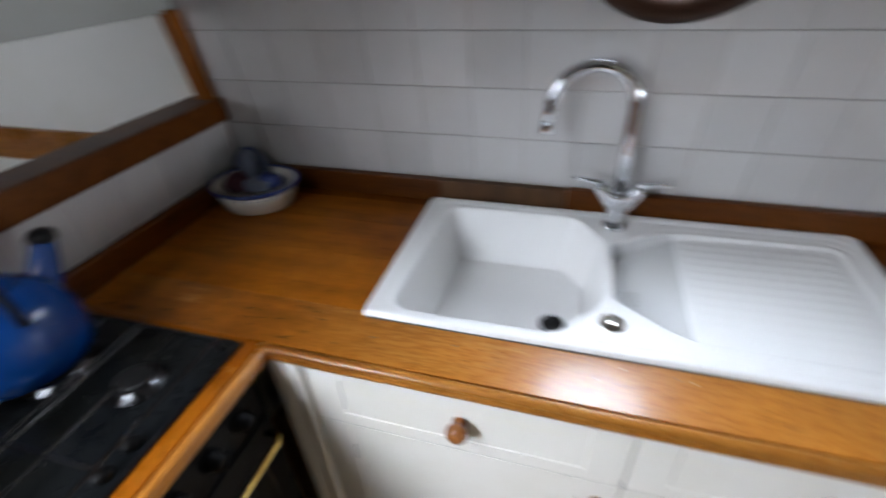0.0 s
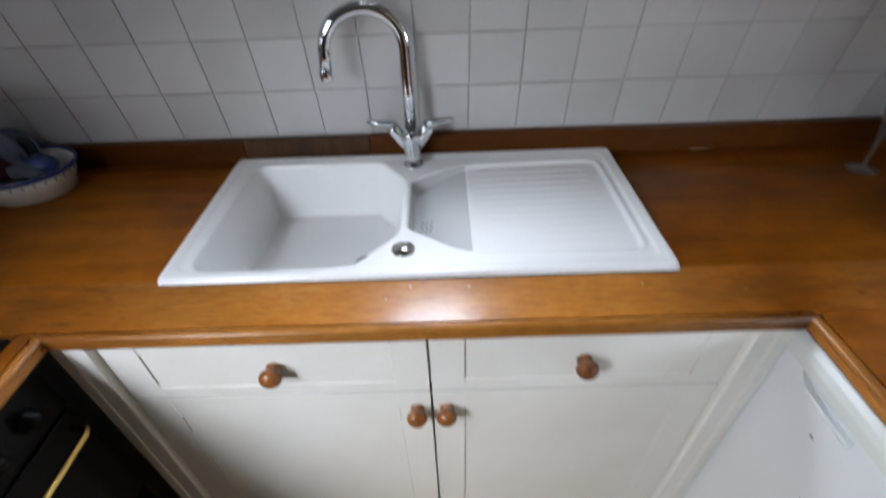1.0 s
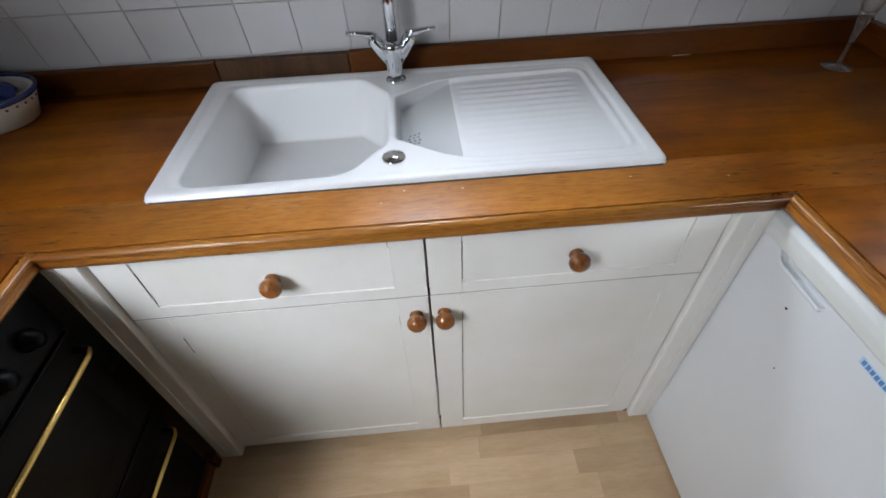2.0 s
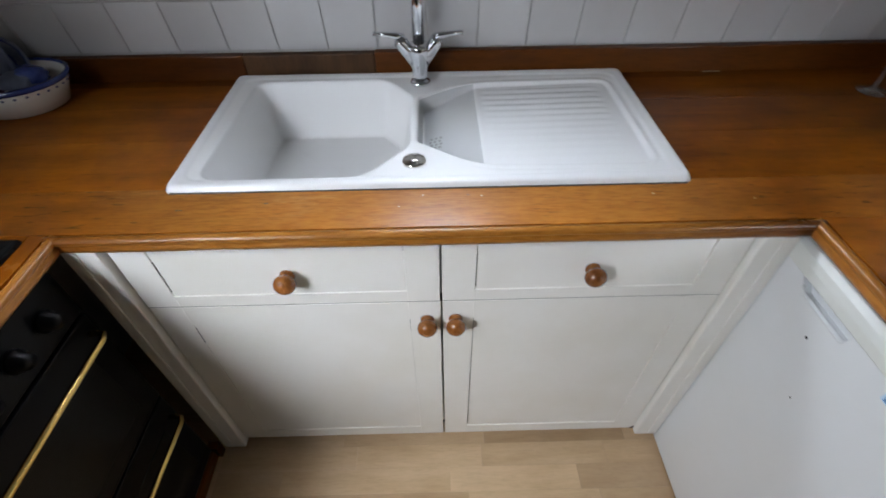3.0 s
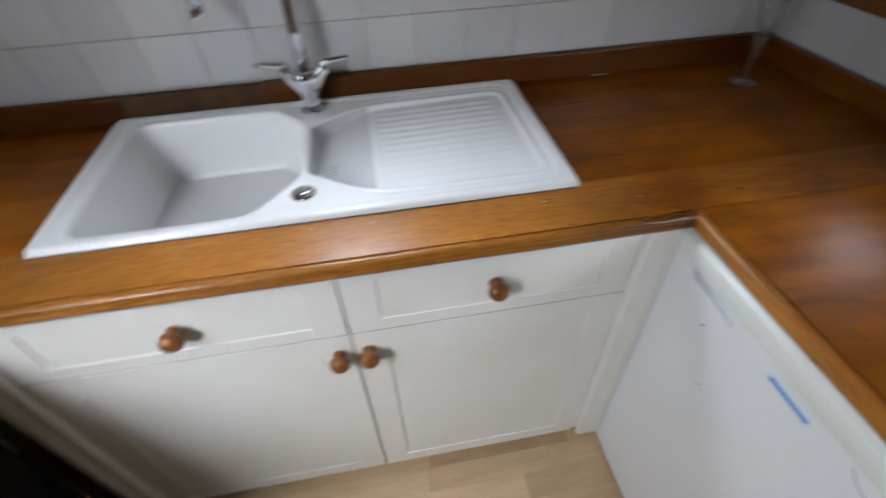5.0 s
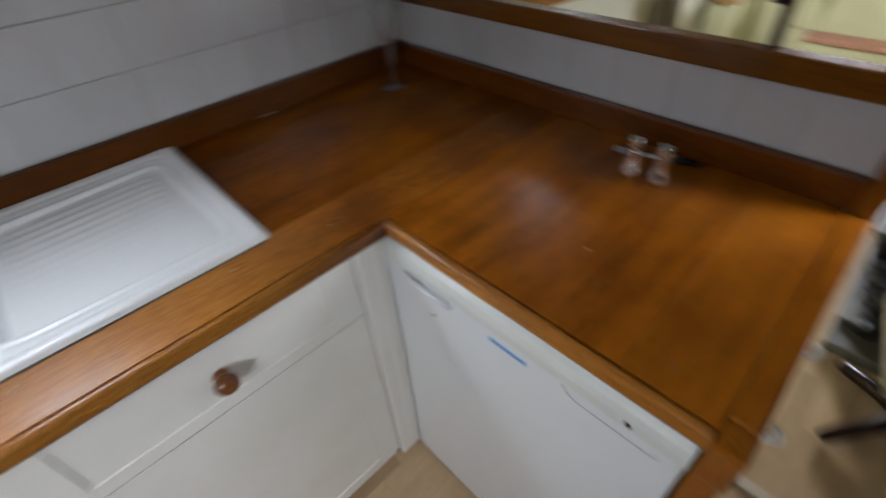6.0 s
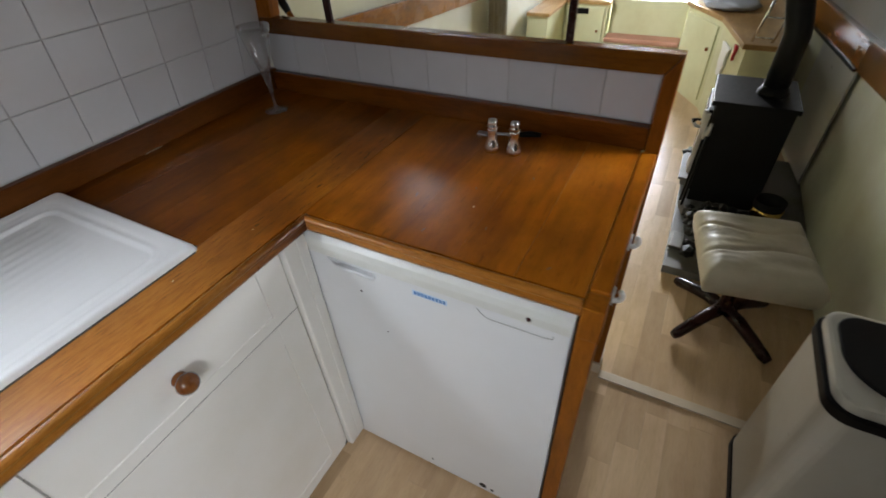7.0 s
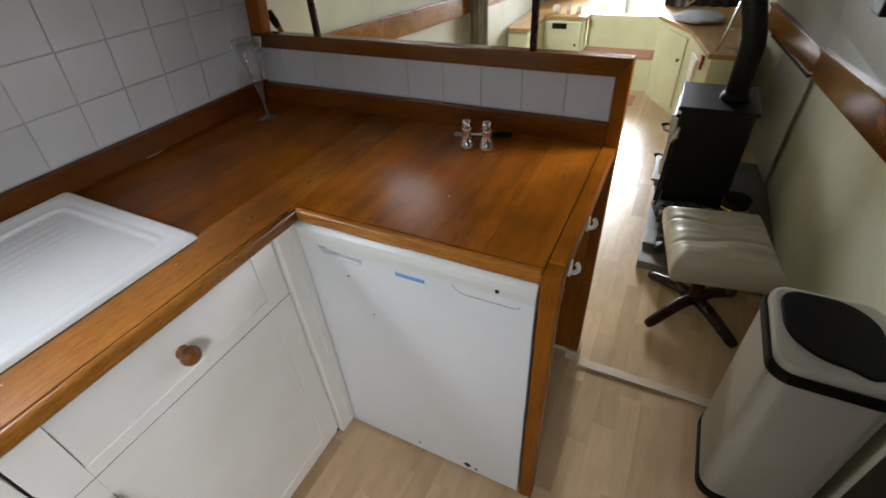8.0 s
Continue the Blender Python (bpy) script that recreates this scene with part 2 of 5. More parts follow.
M_GUNWALE = wood("glossy_gunwale_wood", (0.12, 0.040, 0.004), (0.36, 0.130, 0.010), (0.50, 0.21, 0.02), 'X', (0.12, 0.30), 0.9, 1.0, 0.2, 0.5, 0.8, 0.5)
M_SHIELD = material("polished_steel_sheet", (0.68, 0.69, 0.71), 0.2, 0.8)
dull = noise_tex(M_SHIELD, coords(M_SHIELD), 3.5, 4, 0.6)
rough_range(M_SHIELD, dull, 0.24, 0.42)
bump(M_SHIELD, noise_tex(M_SHIELD, coords(M_SHIELD), 5.0, 1, 0.4), 0.35, 0.012)
M_PALETOP = wood("pale_golden_wood", (0.36, 0.20, 0.07), (0.54, 0.34, 0.14), (0.66, 0.46, 0.22), 'X', (0.3, 0.45), 0.2, 0.5, 0.1)
M_PANEL = wood("dark_brown_panelling", (0.012, 0.009, 0.007), (0.030, 0.023, 0.017), (0.05, 0.038, 0.028), 'X', (0.3, 0.5), 0.1)
M_WIRE = material("worn_wire", (0.11, 0.11, 0.115), 0.2, 1.0)
M_CURTAIN = paint("beige_curtain_cloth", (0.46, 0.43, 0.36), 0.9, 0.3)
M_STRIP = paint("cream_threshold_strip", (0.62, 0.52, 0.39), 0.45)


def make_tile():
    m = material("white_glazed_tile", (0.74, 0.73, 0.69), 0.16, 0, 0.2)
    oi = m.node_tree.nodes.new("ShaderNodeObjectInfo")
    a = noise_tex(m, coords(m), 5.0, 5, 0.6)
    base = ramp(m, oi.outputs["Random"], ((0.0, (0.50, 0.492, 0.490)), (1.0, (0.57, 0.562, 0.560))))
    col = mix(m, 0.35, base, ramp(m, a, ((0.35, (0.88, 0.86, 0.82)), (0.6, (1, 1, 1)))), 'MULTIPLY')
    link(m, col, bsdf(m).inputs["Base Color"])
    b = noise_tex(m, coords(m), 14.0, 2, 0.5)
    rough_range(m, a, 0.10, 0.26)
    bump(m, b, 0.10, 0.002)
    return m


def make_sink():
    m = material("white_composite_sink", (0.80, 0.81, 0.81), 0.30, 0, 0.15)
    a = noise_tex(m, coords(m), 3.0, 2, 0.5)
    f = noise_tex(m, coords(m), 900.0, 1, 0.5)
    col = mix(m, 0.4, ramp(m, a, ((0.35, (0.79, 0.785, 0.775)), (0.6, (0.82, 0.815, 0.808)))),
              ramp(m, f, ((0.3, (0.75, 0.747, 0.74)), (0.6, (0.83, 0.827, 0.82)))))
    link(m, col, bsdf(m).inputs["Base Color"])
    rough_range(m, a, 0.27, 0.31)
    return m


def make_glass(name, rough=0.0):
    m = material(name, (1, 1, 1), rough)
    bsdf(m).inputs["Transmission Weight"].default_value = 1.0
    bsdf(m).inputs["IOR"].default_value = 1.33
    return m


def make_leather():
    m = material("cream_leather", (0.62, 0.56, 0.44), 0.34, 0, 0.15)
    a = noise_tex(m, coords(m), 5.0, 5, 0.6)
    v = m.node_tree.nodes.new("ShaderNodeTexVoronoi")
    v.inputs["Scale"].default_value = 220
    link(m, coords(m), v.inputs["Vector"])
    link(m, ramp(m, a, ((0.3, (0.36, 0.325, 0.255)), (0.65, (0.48, 0.44, 0.355)))), bsdf(m).inputs["Base Color"])
    rough_range(m, a, 0.36, 0.50)
    bump(m, v.outputs["Distance"], 0.15, 0.001)
    return m


def make_thin_glass():
    m = bpy.data.materials.new("thin_clear_glass")
    m.use_nodes = True
    nt = m.node_tree
    nt.nodes.remove(nt.nodes["Principled BSDF"])
    tr, gl_, mx, fr_ = (nt.nodes.new("ShaderNode" + k) for k in ("BsdfTransparent", "BsdfGlossy", "MixShader", "LayerWeight"))
    tr.inputs["Color"].default_value = (0.975, 0.98, 0.98, 1)
    gl_.inputs["Roughness"].default_value = 0.06
    fr_.inputs["Blend"].default_value = 0.30
    nt.links.new(fr_.outputs["Facing"], mx.inputs[0])
    nt.links.new(tr.outputs[0], mx.inputs[1])
    nt.links.new(gl_.outputs[0], mx.inputs[2])
    haze, top = nt.nodes.new("ShaderNodeBsdfDiffuse"), nt.nodes.new("ShaderNodeMixShader")
    haze.inputs["Color"].default_value = (0.85, 0.87, 0.88, 1)
    top.inputs[0].default_value = 0.04
    nt.links.new(mx.outputs[0], top.inputs[1])
    nt.links.new(haze.outputs[0], top.inputs[2])
    nt.links.new(top.outputs[0], nt.nodes["Material Output"].inputs["Surface"])
    return m


M_THIN = make_thin_glass()
M_TILE, M_SINK, M_GLASS, M_LEATHER = make_tile(), make_sink(), make_glass("clear_glass"), make_leather()
for m_ in (M_BLACK, M_GLASSB, M_HOB, M_BLKPL, M_IRON):
    bsdf(m_).inputs["Specular IOR Level"].default_value = 0.12
M_PLATE = paint("blue_white_pottery", (0.17, 0.20, 0.28), 0.25, 0.15, 0.2)
M_FLECK = material("pale_fleck", (0.55, 0.48, 0.36), 0.7)
M_DAYLIGHT = material("bright_overcast_daylight", (0.9, 0.95, 1.0), 1.0)
bsdf(M_DAYLIGHT).inputs["Emission Color"].default_value = (0.93, 0.97, 1.0, 1)
bsdf(M_DAYLIGHT).inputs["Emission Strength"].default_value = 2.5

# ---- mesh helpers ----


def mesh_from(name, bm, mat, smooth=False):
    me = bpy.data.meshes.new(name)
    bm.normal_update()
    bm.to_mesh(me)
    bm.free()
    me.materials.append(mat)
    if smooth:
        for p in me.polygons:
            p.use_smooth = True
    return me


def thing(name, label, category, group="", at=(0, 0, 0), kind=""):
    ob = new(name)
    ob.location = at
    ob.empty_display_size = 0.05
    return tagged(ob, label, category, group, kind)


def part(name, bm, mat, parent, label="", smooth=False):
    """Link bm, given in world coordinates, as one mesh under parent."""
    ob = new(name, mesh_from(name, bm, mat, smooth))
    ob.parent = parent
    if parent is not None:
        up, off = parent, Vector((0, 0, 0))
        while up is not None:
            off += up.location
            up = up.parent
        ob.data.transform(Matrix.Translation(-off))
    if label:
        ob["label"] = label
    return ob


def solo(name, bm, mat, label, category, kind="", group="", smooth=False):
    return tagged(new(name, mesh_from(name, bm, mat, smooth)), label, category, group, kind)


def box(x0, x1, y0, y1, z0, z1, bevel=0.0, seg=2, into=None):
    bm = bmesh.new()
    vs = [bm.verts.new((x, y, z)) for z in (z0, z1) for y in (y0, y1) for x in (x0, x1)]
    for f in ((0, 2, 3, 1), (4, 5, 7, 6), (0, 1, 5, 4), (2, 6, 7, 3), (0, 4, 6, 2), (1, 3, 7, 5)):
        bm.faces.new([vs[i] for i in f])
    if bevel:
        bmesh.ops.bevel(bm, geom=bm.edges[:], offset=bevel, segments=seg, profile=0.6, affect='EDGES')
    return join(into, bm)


def join(into, bm):
    if into is None:
        return bm
    me = bpy.data.meshes.new("tmp")
    bm.to_mesh(me)
    bm.free()
    into.from_mesh(me)
    bpy.data.meshes.remove(me)
    return into


def lathe(profile, centre=(0, 0, 0), axis='Z', seg=32, into=None, caps=True):
    """Turn a profile of (radius, height) round an axis."""
    bm = bmesh.new()
    rings = []
    for r, h in profile:
        ring = []
        for i in range(seg):
            a = 2 * math.pi * i / seg
            u, v = r * math.cos(a), r * math.sin(a)
            p = {'Z': (u, v, h), 'Y': (u, h, v), 'X': (h, u, v)}[axis]
            ring.append(bm.verts.new((p[0] + centre[0], p[1] + centre[1], p[2] + centre[2])))
        rings.append(ring)
    for a, b in zip(rings, rings[1:]):
        for i in range(seg):
            bm.faces.new((a[i], a[(i + 1) % seg], b[(i + 1) % seg], b[i]))
    for ring, h in ((rings[0], 0), (rings[-1], 1)):
        if caps and (ring[0].co - ring[seg // 2].co).length > 1e-4:
            bm.faces.new(ring)
    bmesh.ops.remove_doubles(bm, verts=bm.verts[:], dist=1e-6)
    bmesh.ops.recalc_face_normals(bm, faces=bm.faces[:])
    return join(into, bm)


def tube(points, radius, seg=14, into=None):
    """A round rod along points; radius is a number or one for each point."""
    bm = bmesh.new()
    pts = [Vector(p) for p in points]
    rad = radius if isinstance(radius, (list, tuple)) else [radius] * len(pts)
    rings, up = [], None
    for i, p in enumerate(pts):
        d = (pts[min(i + 1, len(pts) - 1)] - pts[max(i - 1, 0)]).normalized()
        if up is None:
            up = Vector((0, 0, 1)) if abs(d.z) < 0.9 else Vector((1, 0, 0))
        side = d.cross(up).normalized()
        up = side.cross(d).normalized()
        rings.append([bm.verts.new(p + rad[i] * (math.cos(2 * math.pi * k / seg) * side + math.sin(2 * math.pi * k / seg) * up)) for k in range(seg)])
    for a, b in zip(rings, rings[1:]):
        for k in range(seg):
            bm.faces.new((a[k], a[(k + 1) % seg], b[(k + 1) % seg], b[k]))
    bm.faces.new(rings[0][::-1])
    bm.faces.new(rings[-1])
    bmesh.ops.recalc_face_normals(bm, faces=bm.faces[:])
    return join(into, bm)


def slab(outline, z0, z1, bevel=0.0, into=None):
    """A flat piece with the given outline in x and y."""
    bm = bmesh.new()
    lo = [bm.verts.new((x, y, z0)) for x, y in outline]
    hi = [bm.verts.new((x, y, z1)) for x, y in outline]
    bm.faces.new(lo[::-1])
    bm.faces.new(hi)
    n = len(lo)
    for i in range(n):
        bm.faces.new((lo[i], lo[(i + 1) % n], hi[(i + 1) % n], hi[i]))
    bmesh.ops.recalc_face_normals(bm, faces=bm.faces[:])
    if bevel:
        bmesh.ops.bevel(bm, geom=bm.edges[:], offset=bevel, segments=2, profile=0.6, affect='EDGES')
    return join(into, bm)


def round_rect(x0, x1, y0, y1, r, n=6):
    out = []
    for cx, cy, a0 in ((x1 - r, y1 - r, 0), (x0 + r, y1 - r, 90), (x0 + r, y0 + r, 180), (x1 - r, y0 + r, 270)):
        for i in range(n + 1):
            a = radians(a0 + 90 * i / n)
            out.append((cx + r * math.cos(a), cy + r * math.sin(a)))
    return out

# ---- the boat's shell ----
CEIL = 1.93
FOOT = 0.965          # height at which the cabin side begins to lean in
LEAN_IN = 0.155


def side_y(z, outer=0.0):
    """Inner face of the cabin side behind the sink."""
    return 0.600 + outer - LEAN_IN * max(0.0, z - FOOT)


def far_y(z, outer=0.0):
    """Inner face of the opposite cabin side."""
    return -1.40 - outer + 0.10 * max(0.0, z - 0.90)


TAPER = 2.87          # from here on the hull narrows to the bow


def inward(x):
    return 0.13 * max(0.0, x - TAPER)


def taper(bm):
    """Lay what runs along the opposite side against its narrowing end."""
    for v in bm.verts:
        v.co.y += inward(v.co.x)


def sheet(face, xs, zs, holes, thick=0.05):
    """A wall of cells between the lines xs and zs, but for the cells that lie in a hole (x0, x1, z0, z1)."""
    xs = sorted(set(xs + [h[i] for h in holes for i in (0, 1)]))
    zs = sorted(set(zs + [h[i] for h in holes for i in (2, 3)]))
    bm = bmesh.new()
    cells = set()
    for i, (x0, x1) in enumerate(zip(xs, xs[1:])):
        for j, (z0, z1) in enumerate(zip(zs, zs[1:])):
            cx, cz = (x0 + x1) / 2, (z0 + z1) / 2
            if not any(h[0] < cx < h[1] and h[2] < cz < h[3] for h in holes):
                cells.add((i, j))
    for i, j in sorted(cells):
        vs = [bm.verts.new((x, face(z, o), z)) for o in (0.0, thick) for z in zs[j:j + 2] for x in xs[i:i + 2]]
        for f, beside in (((0, 1, 3, 2), None), ((4, 6, 7, 5), None), ((0, 4, 5, 1), (i, j - 1)), ((2, 3, 7, 6), (i, j + 1)), ((0, 2, 6, 4), (i - 1, j)), ((1, 5, 7, 3), (i + 1, j))):
            if beside not in cells:
                bm.faces.new([vs[k] for k in f])
    bmesh.ops.remove_doubles(bm, verts=bm.verts[:], dist=1e-5)
    bmesh.ops.recalc_face_normals(bm, faces=bm.faces[:])
    return bm


PORT = (0.015, 1.585, 0.185)      # x, z and radius of the porthole's opening
px, pz, pr = PORT
bm = sheet(side_y, [-1.16, 1.30], [0.0, FOOT, CEIL], [(px - pr, px + pr, pz - pr, pz + pr)])
n = 48
for i in range(n):                # the corners between the square cell and the round opening
    ring = []
    for o in (0.0, 0.05):
        for j in (i, i + 1):
            a = 2 * math.pi * j / n
            c, s = math.cos(a), math.sin(a)
            k = pr / max(abs(c), abs(s))
            for r in (pr, k):
                ring.append(bm.verts.new((px + r * c, side_y(pz + r * s, o), pz + r * s)))
    a0, b0, a1, b1, c0, d0, c1, d1 = ring
    for f in ((a0, b0, b1, a1), (c0, c1, d1, d0), (a0, a1, c1, c0)):
        try:
            bm.faces.new(f)
        except ValueError:
            pass
wall_back = solo("wall_back", bm, M_GROUT, "leaning cabin side behind the sink, grouted for white tiles", "wall", "structure")

solo("wall_back_cabin", sheet(side_y, [-3.0, -1.16], [0.0, FOOT, CEIL], []), M_WHITE,
     "white painted cabin side beyond the hob partition", "wall", "structure")
solo("wall_back_saloon", sheet(side_y, [1.30, 5.6], [0.0, FOOT, CEIL], [(1.84, 2.16, 1.515, 1.815), (3.08, 3.52, 1.21, 1.59)]), M_HULL,
     "pale cream panelled cabin side of the saloon", "wall", "structure")
solo("wall_opposite", sheet(far_y, [-3.0, TAPER], [0.0, 0.9, CEIL], [(-1.29, -0.75, 1.36, 1.80), (-2.55, -1.95, 1.24, 1.68), (1.42, 1.82, 1.22, 1.66)]),
     M_HULL, "pale cream panelled cabin side beside the corridor", "wall", "structure")
bm = sheet(far_y, [TAPER, 5.6], [0.0, 0.9, CEIL], [])
taper(bm)
solo("wall_opposite_bow", bm, M_HULL, "pale cream cabin side that narrows towards the bow", "wall", "structure")
solo("wall_stern", box(-3.05, -3.0, -1.5, 0.7, 0, CEIL), M_WHITE, "plain white end bulkhead", "wall", "structure")
bm = box(5.6, 5.65, -1.5, -0.5, 0, CEIL)
box(5.6, 5.65, 0.2, 0.7, 0, CEIL, into=bm)
box(5.6, 5.65, -0.5, 0.2, 0, 0.36, into=bm)
box(5.6, 5.65, -0.5, 0.2, 1.5, CEIL, into=bm)
solo("wall_bow", bm, M_GREEN, "pale bow bulkhead round the glazed doors", "wall", "structure")
HX0, HX1, HY0, HY1 = -1.12, -0.88, -0.98, -0.74    # roof hatch
bm = box(-3.05, HX0, -1.5, 0.7, CEIL, CEIL + 0.05)
box(HX1, 5.65, -1.5, 0.7, CEIL, CEIL + 0.05, into=bm)
box(HX0, HX1, -1.5, HY0, CEIL, CEIL + 0.05, into=bm)
box(HX0, HX1, HY1, 0.7, CEIL, CEIL + 0.05, into=bm)
solo("ceiling", bm, M_CEIL, "low cabin ceiling out of view, darkened to cut bounce light", "ceiling", "structure")
floor = solo("floor", box(-3.05, 5.65, -1.5, 0.7, -0.06, -0.004), M_FLOOR, "pale beech laminate floor in narrow strips", "floor", "structure")

# glass and frames of the openings
ring_profile = [(pr - 0.006, 0.010), (pr - 0.006, -0.022), (pr + 0.004, -0.030), (pr + 0.022, -0.032), (pr + 0.036, -0.024), (pr + 0.042, -0.006), (pr + 0.042, 0.012)]
port = thing("window_1", "round porthole with a dark varnished wooden ring and bright glass", "porthole", kind="structure", at=(px, side_y(pz), pz))
tilt = Matrix.Translation((px, side_y(pz), pz)) @ Matrix.Rotation(math.atan(LEAN_IN), 4, 'X')
bm = lathe(ring_profile + ring_profile[:1], axis='Y', seg=56, caps=False)
bm.transform(tilt)
part("window_frame", bm, M_PORT, port, smooth=True)
bm = lathe([(pr + 0.004, 0.028), (pr + 0.004, 0.034)], axis='Y', seg=48)
bm.transform(tilt)
pane = part("pane", bm, M_GLASS, port)
pane.visible_shadow = False


def window(name, face, x0, x1, z0, z1, label, out):
    w = thing(name, label, "window", kind="structure", at=((x0 + x1) / 2, face((z0 + z1) / 2), z0))
    bm = bmesh.new()
    t = 0.03
    for a, b, c, d in ((x0, x1, z0 - t, z0), (x0, x1, z1, z1 + t), (x0 - t, x0, z0 - t, z1 + t), (x1, x1 + t, z0 - t, z1 + t)):
        y = face((c + d) / 2)
        box(a, b, min(y - 0.012 * out, y + 0.03 * out), max(y - 0.012 * out, y + 0.03 * out), c, d, 0.003, into=bm)
    part("window_frame", bm, M_UPX, w)
    y = face((z0 + z1) / 2) + 0.03 * out
    p = part("pane", box(x0, x1, y - 0.002, y + 0.002, z0, z1), M_GLASS, w)
    p.visible_shadow = False


hatch = thing("roof_hatch", "square roof hatch open to the sky in a wooden frame", "hatch", kind="structure", at=(-1.0, -0.86, CEIL))
bm = box(HX0 - 0.03, HX1 + 0.03, HY0 - 0.03, HY0, CEIL - 0.02, CEIL - 0.001, 0.003)
box(HX0 - 0.03, HX1 + 0.03, HY1, HY1 + 0.03, CEIL - 0.02, CEIL - 0.001, 0.003, into=bm)
box(HX0 - 0.03, HX0, HY0, HY1, CEIL - 0.02, CEIL - 0.001, 0.003, into=bm)
box(HX1, HX1 + 0.03, HY0, HY1, CEIL - 0.02, CEIL - 0.001, 0.003, into=bm)
part("hatch_frame", bm, M_UPX, hatch)
window("window_2", side_y, 1.84, 2.16, 1.515, 1.815, "saloon window in a dark wooden frame", 1)
window("window_6", side_y, 3.08, 3.52, 1.21, 1.59, "curtained saloon window in a dark wooden frame", 1)
window("window_3", far_y, -1.29, -0.75, 1.36, 1.80, "galley window in a dark wooden frame", -1)
window("window_5", far_y, -2.55, -1.95, 1.24, 1.68, "cabin window in a dark wooden frame", -1)
window("window_4", far_y, 1.42, 1.82, 1.22, 1.66, "saloon window opposite in a dark wooden frame", -1)

# dark panelling added out of view on the galley's far side, absorbs bounce light
def panel_y(z, outer=0.0):
    return far_y(z, outer) + 0.035


solo("wall_panelling", sheet(panel_y, [-2.98, 0.86], [0.0, 0.9, CEIL - 0.002], [(-1.32, -0.72, 1.33, 1.83), (-2.58, -1.92, 1.21, 1.71)], 0.03), M_PANEL,
     "unseen dark panelling added opposite the galley to cut bounce light", "wall", "structure")

# varnished strips along the gunwale
STRIP = (0.905, 1.025)
solo("trim_gunwale_cabin", box(-2.98, -1.20, 0.572, 0.598, STRIP[0], STRIP[1], 0.004), M_ORANGE, "orange varnished gunwale board on a white wall", "trim", "structure")
bm = box(-1.02, 3.2, 0.572, 0.598, -0.058, 0.052, 0.004)
bm.transform(Matrix.Translation((2.38, 0, 0.937)) @ Matrix.Rotation(radians(3.6), 4, 'Y'))
solo("trim_gunwale_saloon", bm, M_ORANGE, "orange varnished gunwale board along the saloon", "trim", "structure")
bm = box(-3.6, 3.2, -1.398, -1.372, -0.068, 0.056, 0.004)
box(-3.6, 3.2, -1.398, -1.360, 0.056, 0.072, 0.003, into=bm)
bm.transform(Matrix.Translation((2.38, 0, 0.780)) @ Matrix.Rotation(radians(6.2), 4, 'Y'))
bmesh.ops.bisect_plane(bm, geom=bm.verts[:] + bm.edges[:] + bm.faces[:], plane_co=(0.87, 0, 0), plane_no=(-1, 0, 0), clear_outer=True)
bmesh.ops.bisect_plane(bm, geom=bm.verts[:] + bm.edges[:] + bm.faces[:], plane_co=(3.95, 0, 0), plane_no=(1, 0, 0), clear_outer=True)
bmesh.ops.bisect_plane(bm, geom=bm.verts[:] + bm.edges[:] + bm.faces[:], plane_co=(TAPER, 0, 0), plane_no=(1, 0, 0))
for v in bm.verts:
    v.co.z += math.tan(radians(6.2)) * max(0.0, v.co.x - TAPER)
taper(bm)
solo("trim_gunwale_corridor", bm, M_GUNWALE, "glossy varnished gunwale board beside the corridor", "trim", "structure")

# lining above that board, its shade put into a darker grey
bm = bmesh.new()
rows = []
for x in [0.90 + 0.197 * k for k in range(11)] + [3.2, 3.6, 3.95]:
    low = 0.780 - math.tan(radians(6.2)) * (min(x, TAPER) - 2.38)
    zs = (low, max(low + 0.01, 0.90), 1.205)
    rows.append([bm.verts.new((x, far_y(z) + inward(x) + o, z)) for o in (0.006, 0.001) for z in zs])
for a, b in zip(rows, rows[1:]):
    for p, q in ((0, 1), (1, 2)):
        bm.faces.new((a[p], b[p], b[q], a[q]))
        bm.faces.new((a[p + 3], a[q + 3], b[q + 3], b[p + 3]))
    bm.faces.new((a[2], b[2], b[5], a[5]))
    bm.faces.new((a[0], a[3], b[3], b[0]))
solo("wall_lining", bm, M_LINING, "lining above the corridor's gunwale board, greyed for its shade", "wall", "structure")

# ---- partitions either side of the galley ----
part_r = thing("partition_right", "low galley partition, one row of white tiles under a varnished rail", "partition", kind="structure", at=(1.29, 0, 0))
part("core", box(1.2745, 1.288, -0.6472, 0.58, 0.0, 1.09), M_GREEN, part_r)
part("grout", box(1.2715, 1.2743, -0.6472, 0.585, 0.958, 1.0835), M_GROUT, part_r)


def mitred(x0, x1, outline, bevel=0.003):
    """A length of timber with mitred ends: an outline in y and z, between x0 and x1."""
    bm = slab([(y, z) for y, z in outline], x0, x1, bevel)
    bm.transform(Matrix(((0, 0, 1, 0), (1, 0, 0, 0), (0, 1, 0, 0), (0, 0, 0, 1))))
    return bm


part("rail", mitred(1.250, 1.289, [(0.575, 1.084), (0.575, 1.131), (-0.6815, 1.131), (-0.6478, 1.084)]), M_RAIL, part_r, "golden-brown varnished top rail")
part("post", mitred(1.247, 1.290, [(-0.682, 0.05), (-0.6475, 0.05), (-0.6475, 1.0835), (-0.682, 1.1305)]), M_POST, part_r, "varnished end post")
part("post_side", box(1.249, 1.2735, -0.6470, -0.580, 0.05, 0.862, 0.002), M_POST, part_r, "varnished board under the worktop")
part("post_foot", box(1.240, 1.328, -0.687, -0.640, 0.0, 0.05, 0.003), M_STRIP, part_r, "cream painted foot block")
